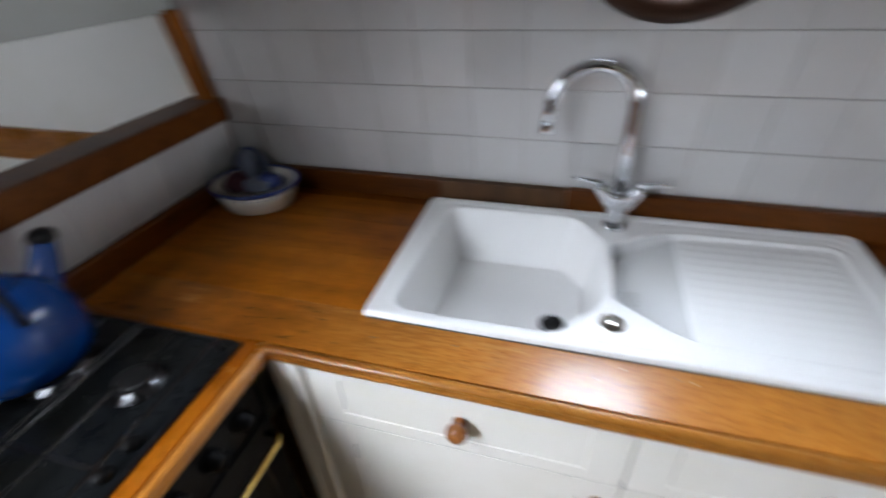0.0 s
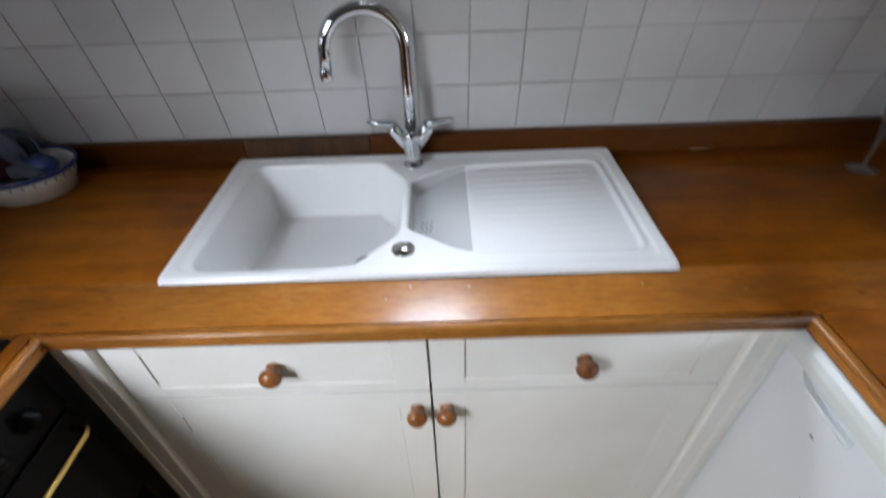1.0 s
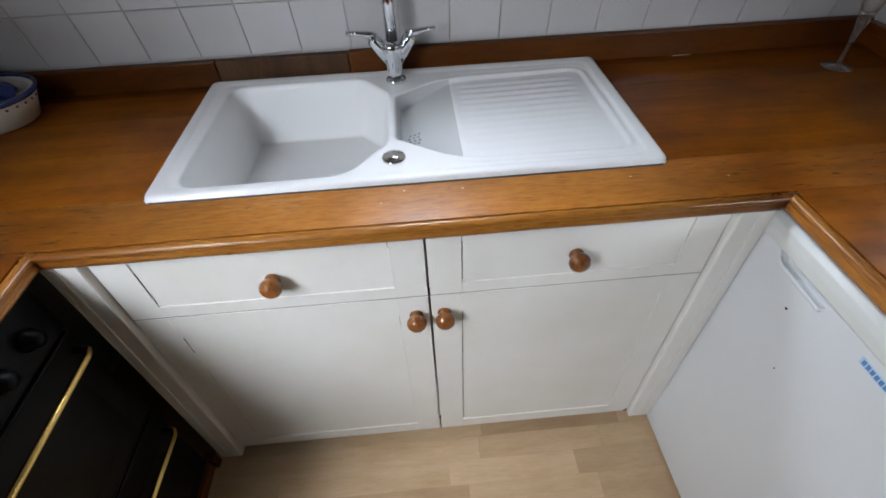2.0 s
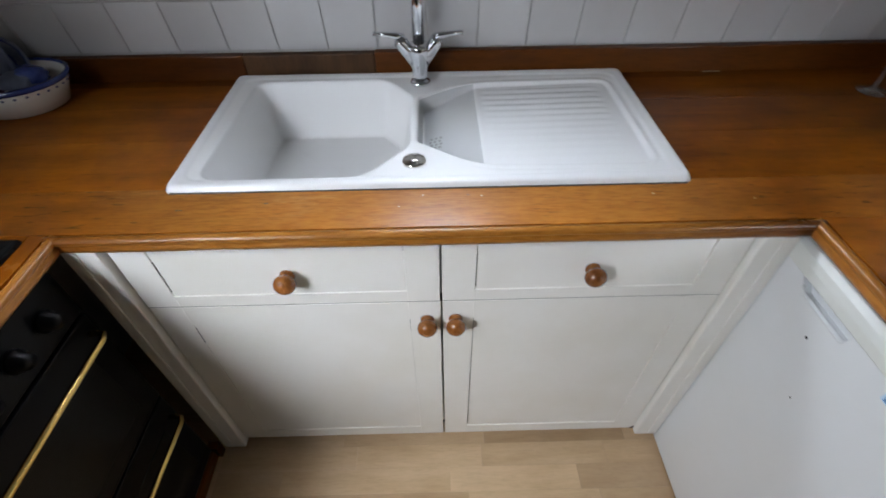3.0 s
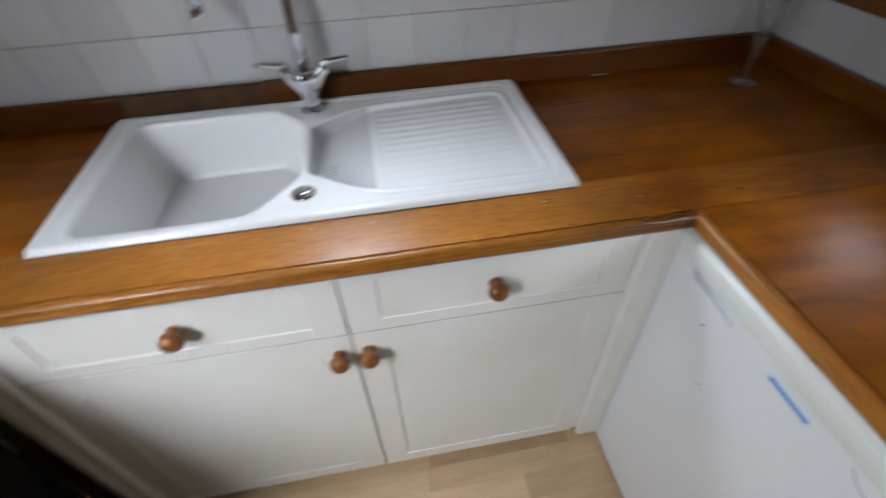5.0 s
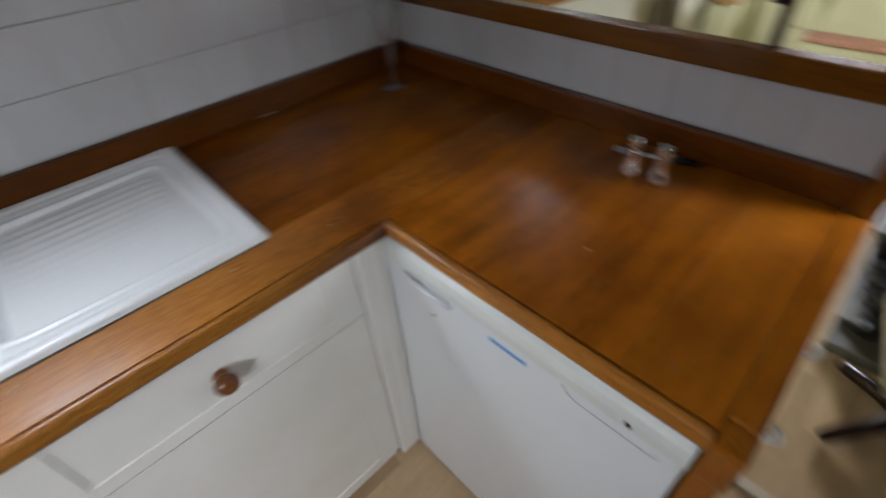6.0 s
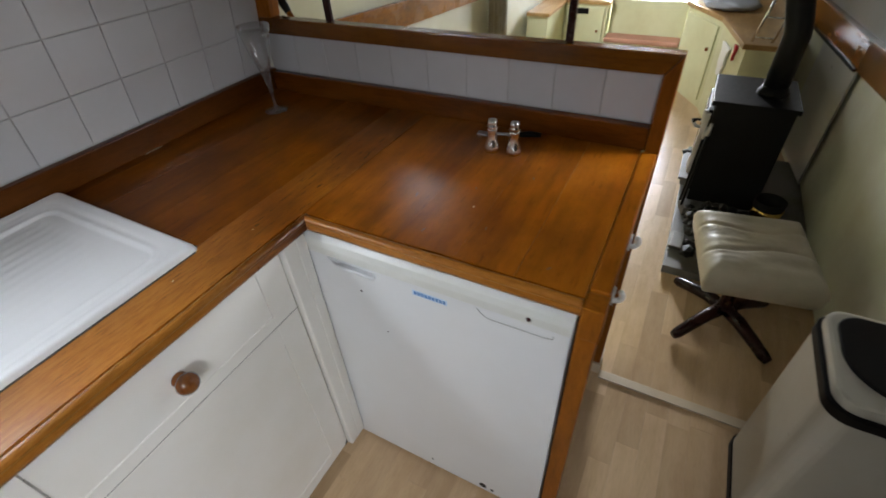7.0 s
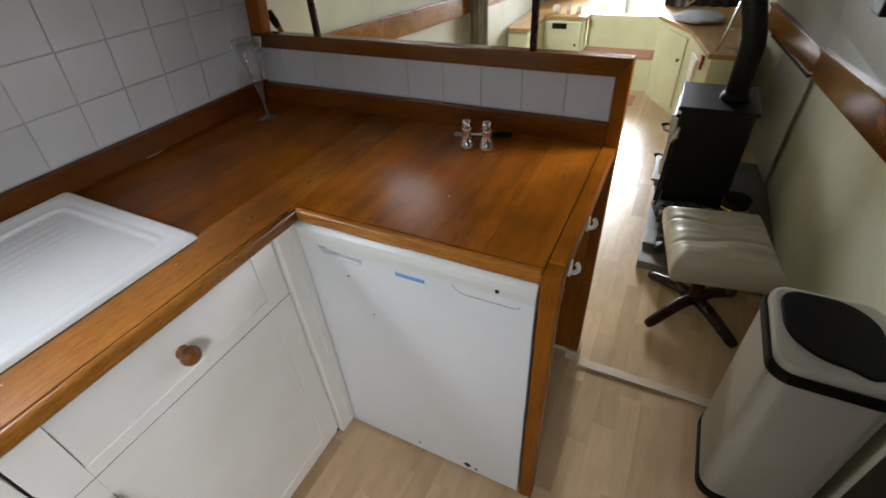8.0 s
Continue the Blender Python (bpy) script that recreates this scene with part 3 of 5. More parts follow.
part("upstand", box(1.246, 1.271, -0.6472, 0.572, 0.9005, 0.9625, 0.004), M_UPY, part_r)
for y, w in ((-0.424, 0.009), (0.296, 0.010)):
    part("stanchion", box(1.264, 1.279, y - w, y + w, 1.131, CEIL, 0.003), M_LEG, part_r, "thin dark upright")

part_l = thing("partition_left", "galley partition beside the hob with a serving opening", "partition", kind="structure", at=(-1.16, 0, 0))
part("core", box(-1.20, -1.142, -1.0, 0.58, 0.0, 1.105), M_WHITE, part_l)
# rail in shadow: its shade comes from the darker upstand wood
part("rail", box(-1.225, -1.115, -1.0, 0.585, 1.105, 1.172, 0.008), M_UPX, part_l, "varnished sill rail, in darker wood for its shade")
part("upstand", box(-1.141, -1.115, -1.0, 0.572, 0.9005, 0.966, 0.004), M_UPY, part_l)
# pelmet takes the darkened paint because it hangs in shadow
part("pelmet", box(-1.20, -1.15, -1.0, 0.56, 1.392, CEIL, 0.004), M_LINING, part_l, "panel over the opening, greyed for its shade")
bm = box(-1.172, -1.126, -0.012, 0.014, 0.0, 0.232, 0.004)
bm.transform(Matrix(((1, 0, 0, 0), (0, 1, -LEAN_IN, 0.545), (0, 0, 1, 1.168), (0, 0, 0, 1))))
part("post", bm, M_POST, part_l, "leaning varnished corner post")
bm = box(1.25, 1.296, -0.028, 0.028, 0.0, 0.79, 0.005)
bm.transform(Matrix(((1, 0, 0, 0), (0, 1, -LEAN_IN, 0.545), (0, 0, 1, 1.130), (0, 0, 0, 1))))
part("corner_post", bm, M_POST, part_r, "leaning varnished corner post")

# ---- sink cabinet ----
cab = thing("sink_cabinet", "cream painted sink cabinet with two framed doors and false drawers", "cabinet", at=(0.02, 0.0, 0.0))
bm = box(-0.585, 0.600, 0.012, 0.56, 0.06, 0.735)
box(-0.585, 0.600, 0.012, 0.024, 0.735, 0.869, into=bm)
part("body", bm, M_CREAM, cab)
# dark strip fills the gap under the drawers in place of its shade
part("gap_strip", box(-0.583, 0.598, -0.0246, -0.0052, 0.6886, 0.6925), M_CRACK, cab, "dark strip standing in for shade in the drawer gap")
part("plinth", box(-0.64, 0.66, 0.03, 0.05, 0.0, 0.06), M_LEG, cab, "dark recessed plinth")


def framed(name, x0, x1, z0, z1, stile, bottom, top, label):
    """A framed front, its thin panel set back."""
    y0, y1 = -0.026, -0.005
    fr = part(name, box(x0, x0 + stile, y0, y1, z0, z1, 0.0010), M_CREAM, cab, label)
    part("stile", box(x1 - stile, x1, y0, y1, z0, z1, 0.0010), M_CREAM, fr)
    part("rail", box(x0 + stile, x1 - stile, y0, y1, z0, z0 + bottom, 0.0010), M_CREAM, fr)
    if top:
        part("rail", box(x0 + stile, x1 - stile, y0, y1, z1 - top, z1, 0.0010), M_CREAM, fr)
    part("panel", box(x0 + stile + 0.001, x1 - stile - 0.001, y0 + 0.0027, y1, z0 + bottom - 0.001, z1 - max(top - 0.001, 0.0)), M_CREAM, fr)
    return fr


def knob(parent, x, z, y=-0.026):
    prof = [(0.0150, 0.0), (0.0150, -0.003), (0.0130, -0.0055), (0.0115, -0.008), (0.0130, -0.0105), (0.0180, -0.0145), (0.0212, -0.0205), (0.0213, -0.0265), (0.0188, -0.033), (0.0128, -0.0385), (0.006, -0.041), (0.0, -0.0415)]
    part("knob", lathe(prof, (x, y, z), 'Y', 24), M_KNOB, parent, "turned varnished wooden knob", True)


d = framed("drawer_front", -0.582, 0.0178, 0.692, 0.865, 0.066, 0.032, 0.0, "false drawer front")
knob(d, -0.275, 0.780)
d = framed("drawer_front", 0.0225, 0.597, 0.692, 0.865, 0.066, 0.032, 0.0, "false drawer front")
knob(d, 0.314, 0.780)
d = framed("door", -0.582, 0.0178, 0.055, 0.6892, 0.066, 0.045, 0.06, "closed cabinet door")
knob(d, -0.011, 0.630)
d = framed("door", 0.0225, 0.597, 0.055, 0.6892, 0.066, 0.045, 0.06, "closed cabinet door")
knob(d, 0.050, 0.631)


for x, z0, z1 in ((-0.5155, 0.735, 0.822), (-0.0485, 0.838, 0.864), (-0.0485, 0.700, 0.722), (0.0890, 0.735, 0.835), (0.0890, 0.110, 0.640), (-0.0485, 0.590, 0.630), (-0.5155, 0.560, 0.615)):
    part("crack", box(x - 0.0006, x + 0.0006, -0.0247, -0.0225, z0, z1), M_CRACK, cab, "dark open joint in the framing")


for x0, x1, z1 in ((0.5865, 0.5975, 0.062), (0.5915, 0.5975, 0.068)):
    part("chip", box(x0, x1, -0.0267, -0.0255, 0.0545, z1), M_CRACK, cab, "dark chip at the door's bottom corner")


def pilaster(x0, x1, label, groove, foot):
    p = thing("corner_filler", label, "filler post", "fluted corner fillers", at=((x0 + x1) / 2, -0.03, foot))
    part("post", box(x0, x1, -0.040, 0.02, foot, 0.869, 0.004), M_CREAM, p)
    w = (x1 - x0)
    part("bead", box(x0 + groove * w - 0.007, x0 + groove * w + 0.007, -0.0425, -0.0395, 0.06, 0.867, 0.0013), M_CREAM, p)


pilaster(-0.652, -0.588, "cream fluted filler post beside the oven", 0.34, 0.022)
pilaster(0.602, 0.668, "cream fluted filler post beside the fridge", 0.66, 0.040)

# ---- worktops ----
TOP = 0.900


def board(name, parent, x0, x1, y0, y1, mat, z0=0.872, z1=TOP, bevel=0.0):
    return part(name, box(x0, x1, y0, y1, z0, z1, bevel, 1), mat, parent)


def moulding(parent, pts, mat, label=""):
    """A worn rounded front edge along a straight line from pts[0] to pts[1], its profile facing the side out."""
    (x0, y0), (x1, y1), (ox, oy) = pts
    prof = [(0.0, 0.889), (0.0040, 0.889), (0.0050, 0.9002), (0.010, 0.9018), (0.017, 0.899), (0.021, 0.893), (0.018, 0.889), (0.0165, 0.886), (0.019, 0.883), (0.020, 0.877), (0.018, 0.8715), (0.0, 0.871)]
    bm = bmesh.new()
    rows = []
    n = 160
    for i in range(n + 1):
        t = i / n
        x, y = x0 + (x1 - x0) * t, y0 + (y1 - y0) * t
        w = 0.0012 * noise.noise((x * 9, y * 9, 1.7))
        dent = 0.0016 * max(0.0, noise.noise((x * 38, y * 38, 4.1)) - 0.15)
        rows.append([bm.verts.new((x + ox * (o + w + (1.6 * dent if k == 2 else 0)), y + oy * (o + w + (1.6 * dent if k == 2 else 0)), z - (dent if 1 < k < 5 else 0))) for k, (o, z) in enumerate(prof)])
    for a, b in zip(rows, rows[1:]):
        for k in range(len(prof) - 1):
            bm.faces.new((a[k], a[k + 1], b[k + 1], b[k]))
    bm.faces.new(rows[0])
    bm.faces.new(rows[-1][::-1])
    bmesh.ops.recalc_face_normals(bm, faces=bm.faces[:])
    return part("moulding", bm, mat, parent, label, True)


wt = thing("worktop", "orange-brown varnished hardwood worktop under the sink, worn at the front", "worktop", at=(0, 0.25, 0.86))
board("board", wt, -1.118, 1.256, -0.028, 0.0947, M_LIP)
for a, b in ((0.0953, 0.270), (0.2706, 0.425), (0.4256, 0.5444)):
    board("board", wt, -1.118, -0.480, a, b, M_TOP)
    # right of the sink the boards take the shaded copy
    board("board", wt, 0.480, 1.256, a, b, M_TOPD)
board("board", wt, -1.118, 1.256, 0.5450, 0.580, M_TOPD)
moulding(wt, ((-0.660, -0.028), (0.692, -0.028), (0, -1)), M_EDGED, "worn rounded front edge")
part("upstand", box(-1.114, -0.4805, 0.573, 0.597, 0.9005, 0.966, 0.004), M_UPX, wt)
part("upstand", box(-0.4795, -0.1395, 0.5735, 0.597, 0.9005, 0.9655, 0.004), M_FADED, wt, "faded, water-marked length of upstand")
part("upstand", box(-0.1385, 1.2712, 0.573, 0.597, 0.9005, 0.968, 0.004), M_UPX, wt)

wr = thing("worktop", "orange-brown varnished worktop of boards over the fridge", "worktop", at=(0.95, -0.35, 0.86))
for a, b in ((-0.2626, -0.0300), (-0.3936, -0.2631), (-0.5147, -0.3941), (-0.6405, -0.5154)):
    board("board", wr, 0.692, 1.256, a, b, M_TOP)
moulding(wr, ((0.692, -0.030), (0.692, -0.640), (-1, 0)), M_EDGEY, "worn rounded front edge")
part("end_strip", box(0.7135, 1.245, -0.679, -0.6412, 0.864, 0.9008, 0.007, 3), M_TOP, wr, "worn varnished end strip")
part("leg_post", box(0.673, 0.712, -0.677, -0.6405, 0.0, 0.818, 0.003), M_POST, wr, "varnished square end post")
part("post_head", box(0.670, 0.713, -0.680, -0.6402, 0.8185, 0.8975, 0.004), M_POST, wr, "square head of the end post")


def hook(x, z):
    h = thing("coat_hook", "small white plastic hook on the worktop's end", "hook", "hooks on the worktop's end", at=(x, -0.678, z))
    part("plate", box(x - 0.009, x + 0.009, -0.6825, -0.6768, z - 0.016, z + 0.016, 0.002), M_PLASTW, h)
    pts = [(x, -0.6825 - 0.013 * math.sin(a), z - 0.006 - 0.014 * math.cos(a) + 0.01) for a in [i * math.pi / 10 for i in range(0, 9)]]
    part("prong", tube(pts, 0.005, 8), M_PLASTW, h, smooth=True)


hook(0.750, 0.866)
hook(0.915, 0.866)

wl = thing("worktop", "orange-brown varnished worktop round the black hob", "worktop", at=(-0.9, -0.4, 0.86))
board("board", wl, -0.689, -0.659, -0.80, -0.0295, M_TOPY)
board("board", wl, -1.114, -0.690, -0.046, -0.0295, M_TOP)
board("board", wl, -1.114, -1.075, -0.80, -0.047, M_TOPY)
board("board", wl, -1.074, -0.690, -0.80, -0.622, M_TOP)
moulding(wl, ((-0.659, -0.030), (-0.659, -0.80), (1, 0)), M_EDGEY, "worn rounded front edge")

# ---- sink ----
SX0, SX1, SY0, SY1, SZ = -0.503, 0.508, 0.080, 0.5715, 0.912


def poly_distance(px_, py_, pts):
    """Distance to a polygon's outline, positive inside."""
    d = np.full(px_.shape, 9.0)
    inside = np.zeros(px_.shape, bool)
    for (ax, ay), (bx, by) in zip(pts, pts[1:] + pts[:1]):
        ex, ey = bx - ax, by - ay
        t = np.clip(((px_ - ax) * ex + (py_ - ay) * ey) / (ex * ex + ey * ey), 0, 1)
        d = np.minimum(d, np.hypot(px_ - ax - t * ex, py_ - ay - t * ey))
        cross = (ay > py_) != (by > py_)
        with np.errstate(divide='ignore', invalid='ignore'):
            inside ^= cross & (px_ < (bx - ax) * (py_ - ay) / (by - ay if by != ay else 1e-9) + ax)
    return np.where(inside, d, -d)


def rounded_poly(pts, radii, n=7):
    out = []
    for i, (x, y) in enumerate(pts):
        p, a, b = Vector((x, y)), Vector(pts[i - 1]), Vector(pts[(i + 1) % len(pts)])
        u, v = (a - p).normalized(), (b - p).normalized()
        s, e = p + u * radii[i], p + v * radii[i]
        for k in range(n + 1):
            t = k / n
            q = s * (1 - t) ** 2 + p * 2 * t * (1 - t) + e * t * t
            out.append((q.x, q.y))
    return out


def smooth(x, a, b):
    t = np.clip((x - a) / (b - a), 0, 1)
    return t * t * (3 - 2 * t)


def sink_height(X, Y):
    """Height of the sink's surface, with the distances to its outer edge and to the drainer's."""
    outer = rounded_poly([(SX0, SY0), (SX1, SY0), (SX1, SY1), (SX0, SY1)], [0.022] * 4)
    bowl = rounded_poly([(-0.452, 0.108), (-0.125, 0.110), (-0.064, 0.186), (-0.036, 0.216), (-0.038, 0.436), (-0.108, 0.532), (-0.440, 0.528)],
                        [0.045, 0.03, 0.02, 0.03, 0.02, 0.03, 0.045])
    drain = rounded_poly([(-0.026, 0.232), (0.100, 0.140), (0.462, 0.132), (0.458, 0.512), (0.090, 0.505), (-0.026, 0.430)],
                         [0.012, 0.06, 0.04, 0.04, 0.08, 0.012])
    lip = rounded_poly([(-0.478, 0.104), (0.478, 0.104), (0.478, 0.545), (-0.478, 0.545)], [0.04] * 4)
    do, db, dd, dl = (poly_distance(X, Y, p) for p in (outer, bowl, drain, lip))
    Z = np.full(X.shape, SZ)
    Z -= 0.0028 * smooth(dl, -0.004, 0.006)                      # the shallow step inside the rim
    Z += 0.0010 * np.exp(-((do - 0.012) / 0.008) ** 2)
    Z -= 0.011 * (1 - np.sqrt(np.clip(1 - (1 - np.clip(do, 0, 0.010) / 0.010) ** 2, 0, 1)))
    depth = 0.146 * smooth(db, 0.0, 0.038) ** 0.8
    Z -= np.where(db > 0, depth, 0)
    Z -= np.where(db > 0, 0.004 * smooth(db, 0.07, 0.15), 0)
    tray = 1 - smooth(X, 0.108, 0.122)
    basin = smooth(dd, 0.0, 0.012)
    Z -= basin * (0.006 + 0.004 * (1 - smooth(X, 0.12, 0.45)))
    Z -= smooth(dd, 0.0, 0.014) * tray * (0.0025 + 0.036 * np.clip((0.112 - X) / 0.14, 0, 1))
    ribs = smooth(X, 0.122, 0.150) * (1 - smooth(X, 0.405, 0.435)) * smooth(dd, 0.012, 0.03)
    ribs = ribs * (0.18 + 0.82 * smooth(Y, 0.22, 0.45))
    Z += ribs * 0.0016 * (0.5 + 0.5 * np.cos(2 * np.pi * (Y - 0.15) / 0.0268))
    Z -= 0.0016 * np.exp(-((dd + 0.010) / 0.006) ** 2) * smooth(X, 0.05, 0.12)
    Z += 0.006 * (Y - SY0) / (SY1 - SY0)                         # set a little higher at the back
    return np.where(do < -0.0004, 0.8975, Z), do, dd


def sink_mesh():
    nx, ny = 320, 160
    X, Y = np.meshgrid(np.linspace(SX0, SX1, nx), np.linspace(SY0, SY1, ny))
    Z, do, dd = sink_height(X, Y)
    verts = [(float(x), float(y), float(z)) for x, y, z in zip(X.ravel(), Y.ravel(), Z.ravel())]
    faces = []
    keep = do.ravel() > -0.006
    for j in range(ny - 1):
        for i in range(nx - 1):
            q = (j * nx + i, j * nx + i + 1, (j + 1) * nx + i + 1, (j + 1) * nx + i)
            if all(keep[k] for k in q):
                faces.append(q)
    # the tray, greyed for its shade, follows the drainer's outline, a hair above the basin
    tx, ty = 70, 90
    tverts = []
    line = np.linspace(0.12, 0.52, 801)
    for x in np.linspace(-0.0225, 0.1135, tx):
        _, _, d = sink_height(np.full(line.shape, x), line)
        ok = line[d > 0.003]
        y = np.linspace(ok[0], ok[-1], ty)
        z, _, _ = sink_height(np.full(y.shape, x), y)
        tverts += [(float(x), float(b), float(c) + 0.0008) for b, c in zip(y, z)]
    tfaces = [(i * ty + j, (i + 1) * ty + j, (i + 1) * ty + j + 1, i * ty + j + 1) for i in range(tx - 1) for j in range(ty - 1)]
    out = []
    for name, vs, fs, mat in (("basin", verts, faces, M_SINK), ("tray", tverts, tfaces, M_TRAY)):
        me = bpy.data.meshes.new(name)
        used = sorted({k for q in fs for k in q})
        at = {k: i for i, k in enumerate(used)}
        me.from_pydata([vs[k] for k in used], [], [tuple(at[k] for k in q) for q in fs])
        me.materials.append(mat)
        for p in me.polygons:
            p.use_smooth = True
        out.append(me)
    return out


sink = thing("kitchen_sink", "white composite inset sink with one bowl and a ribbed drainer", "sink", at=(0, 0.32, TOP))
for me, lab in zip(sink_mesh(), ("", "half-bowl tray, its shade put into a greyer colour")):
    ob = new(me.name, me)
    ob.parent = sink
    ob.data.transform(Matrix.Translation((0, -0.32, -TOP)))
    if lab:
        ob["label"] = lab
part("shell", box(-0.462, -0.028, 0.112, 0.540, 0.745, 0.757, 0.004), M_SINK, sink)
bm = box(SX0 + 0.012, SX1 - 0.012, SY0 - 0.0015, SY0 + 0.006, 0.9002, 0.9025)
box(SX0 + 0.012, SX1 - 0.012, SY1 - 0.006, SY1 + 0.0015, 0.9002, 0.9025, into=bm)
box(SX0 - 0.0015, SX0 + 0.006, SY0 + 0.012, SY1 - 0.012, 0.9002, 0.9025, into=bm)
box(SX1 - 0.006, SX1 + 0.0015, SY0 + 0.012, SY1 - 0.012, 0.9002, 0.9025, into=bm)
part("seal", bm, M_CRACK, sink, "dark sealant line")
dz = 0.767
part("plug_hole", lathe([(0.0, dz + 0.0005), (0.018, dz + 0.0005), (0.021, dz + 0.003), (0.028, dz + 0.003), (0.031, dz)], (-0.135, 0.285, 0), 'Z', 32), M_BLKPL, sink, "dark strainer waste", True)
part("plug_rim", lathe([(0.024, dz + 0.001), (0.0255, dz + 0.0042), (0.032, dz + 0.0042), (0.034, dz)], (-0.135, 0.285, 0), 'Z', 32, caps=False), M_CHROME, sink, "chrome waste rim", True)
part("waste_control", lathe([(0.0245, 0.9085), (0.0245, 0.912), (0.022, 0.9145), (0.016, 0.9150), (0.014, 0.9165), (0.010, 0.9180), (0.0, 0.9184)], (-0.028, 0.158, 0.001), 'Z', 32), M_SILVER, sink, "round chrome waste control", True)
for i in range(3):
    for j in range(4):
        cx, cy = 0.004 + 0.0105 * i + 0.003 * (j % 2), 0.262 + 0.0125 * j
        cz = float(sink_height(np.array([cx]), np.array([cy]))[0][0])
        bm = lathe([(0.0034, 0.0), (0.0034, 0.0018), (0.0, 0.0018)], seg=10)
        bm.transform(Matrix.Translation((cx, cy, cz)) @ Matrix.Rotation(radians(-14), 4, 'Y'))
        part("overflow_hole", bm, M_GREYP, sink, "small dark overflow hole")

# ---- tap ----
TX, TY = -0.020, 0.508
tap = thing("mixer_tap", "chrome swan-neck mixer tap with two lever handles", "tap", at=(TX, TY, 0.911))
part("base_ring", lathe([(0.026, 0.909), (0.026, 0.915), (0.022, 0.919), (0.019, 0.920), (0.0, 0.920)], (TX, TY, 0), 'Z', 32), M_CHROME, tap, smooth=True)
bm = lathe([(0.019, 0.919), (0.0185, 0.935), (0.021, 0.955), (0.026, 0.985), (0.027, 1.000), (0.022, 1.008), (0.0, 1.010)], (TX, TY, 0), 'Z', 32)
part("body", bm, M_CHROME, tap, smooth=True)
for s in (-1, 1):
    part("valve", tube([(TX + s * 0.010, TY, 0.960), (TX + s * 0.028, TY, 0.990), (TX + s * 0.042, TY, 1.012), (TX + s * 0.046, TY, 1.020)], [0.014, 0.0165, 0.017, 0.015], 20), M_CHROME, tap, smooth=True)
    part("lever", tube([(TX + s * 0.040, TY, 1.020), (TX + s * 0.052, TY - 0.004, 1.027), (TX + s * 0.075, TY - 0.006, 1.031), (TX + s * 0.106, TY - 0.008, 1.034)], [0.011, 0.0085, 0.0062, 0.0050], 16), M_CHROME, tap, smooth=True)
arc = [(TX, TY, 1.005), (TX, TY, 1.10), (TX, TY, 1.201)]
R = 0.0865
for i in range(1, 17):
    a = math.pi * i / 16
    arc.append((TX - R + R * math.cos(a), TY - 0.03 * (1 - math.cos(a)) / 2, 1.201 + R * math.sin(a)))
arc.append((TX - 2 * R - 0.003, TY - 0.031, 1.165))
part("spout", tube(arc, 0.0142, 20), M_CHROME, tap, smooth=True)
ex, ey = TX - 2 * R - 0.004, TY - 0.032
part("nozzle", lathe([(0.0142, 1.170), (0.0150, 1.166), (0.0150, 1.150), (0.0138, 1.147), (0.011, 1.149), (0.0, 1.149)], (ex, ey, 0), 'Z', 24), M_CHROME, tap, smooth=True)
for o in tap.children:
    o.location.z += 0.005

# paint flecks and chips on the worktop
random.seed(3)
bm = bmesh.new()
for x, y in ((-0.053, 0.028), (0.42, 0.05), (-0.01, 0.06), (0.10, 0.055), (0.86, -0.36), (0.60, 0.03)):
    r = random.uniform(0.0009, 0.0016)
    box(x - r * 1.6, x + r * 1.6, y - r, y + r, TOP + 0.0001, TOP + 0.0006, into=bm)
solo("paint_flecks", bm, M_FLECK, "tiny pale paint flecks on the worktop", "flecks", "stuff")

bm = bmesh.new()
for x, y, a, l in ((0.855, -0.222, 14, 0.010), (0.745, -0.300, -8, 0.006), (0.93, -0.335, 20, 0.004), (0.80, -0.415, 5, 0.005), (0.735, -0.565, -30, 0.004), (1.02, -0.44, 12, 0.005), (-0.30, 0.045, 4, 0.004), (0.075, 0.058, -5, 0.003), (-0.455, 0.030, 0, 0.006)):
    piece = box(-l, l, -0.0011, 0.0011, TOP + 0.0001, TOP + 0.0005)
    piece.transform(pose(x, y, 0, 0, 0, a))
    join(bm, piece)
solo("dark_scratches", bm, M_CRACK, "short dark scratches in the worktop's varnish", "scratches", "stuff")
bm = box(0.735, 0.785, 0.5712, 0.5728, TOP + 0.0002, TOP + 0.0018, 0.0006)
solo("sealant_smear", bm, M_FLECK, "pale smear of old sealant along the upstand", "sealant")

# ---- fridge ----
fr = thing("fridge", "white undercounter fridge with a pale top trim", "fridge", at=(0.95, -0.36, 0.0))
FX = 0.672
part("body", box(FX + 0.045, 0.96, -0.632, -0.065, 0.03, 0.860, 0.006), M_FRIDGE, fr)
door_line = [(-0.028, 0.012), (-0.028, 0.8145), (-0.084, 0.8145), (-0.104, 0.787), (-0.212, 0.787), (-0.217, 0.8145), (-0.634, 0.8145), (-0.634, 0.012)]
dr = part("door", mitred(FX, FX + 0.042, door_line, 0.003), M_FRIDGE, fr)
part("grip_recess", box(FX + 0.016, FX + 0.040, -0.218, -0.083, 0.783, 0.8146), M_FRIDGE, dr, "scooped hand grip")
lip = [(FX + 0.003, -0.094, 0.799), (FX + 0.001, -0.101, 0.792), (FX + 0.000, -0.110, 0.7885), (FX + 0.000, -0.208, 0.7885), (FX + 0.004, -0.213, 0.791)]
part("grip_lip", tube(lip, [0.002, 0.0035, 0.0045, 0.0045, 0.002], 10), M_FRIDGE, dr, "rounded lower lip of the grip", True)
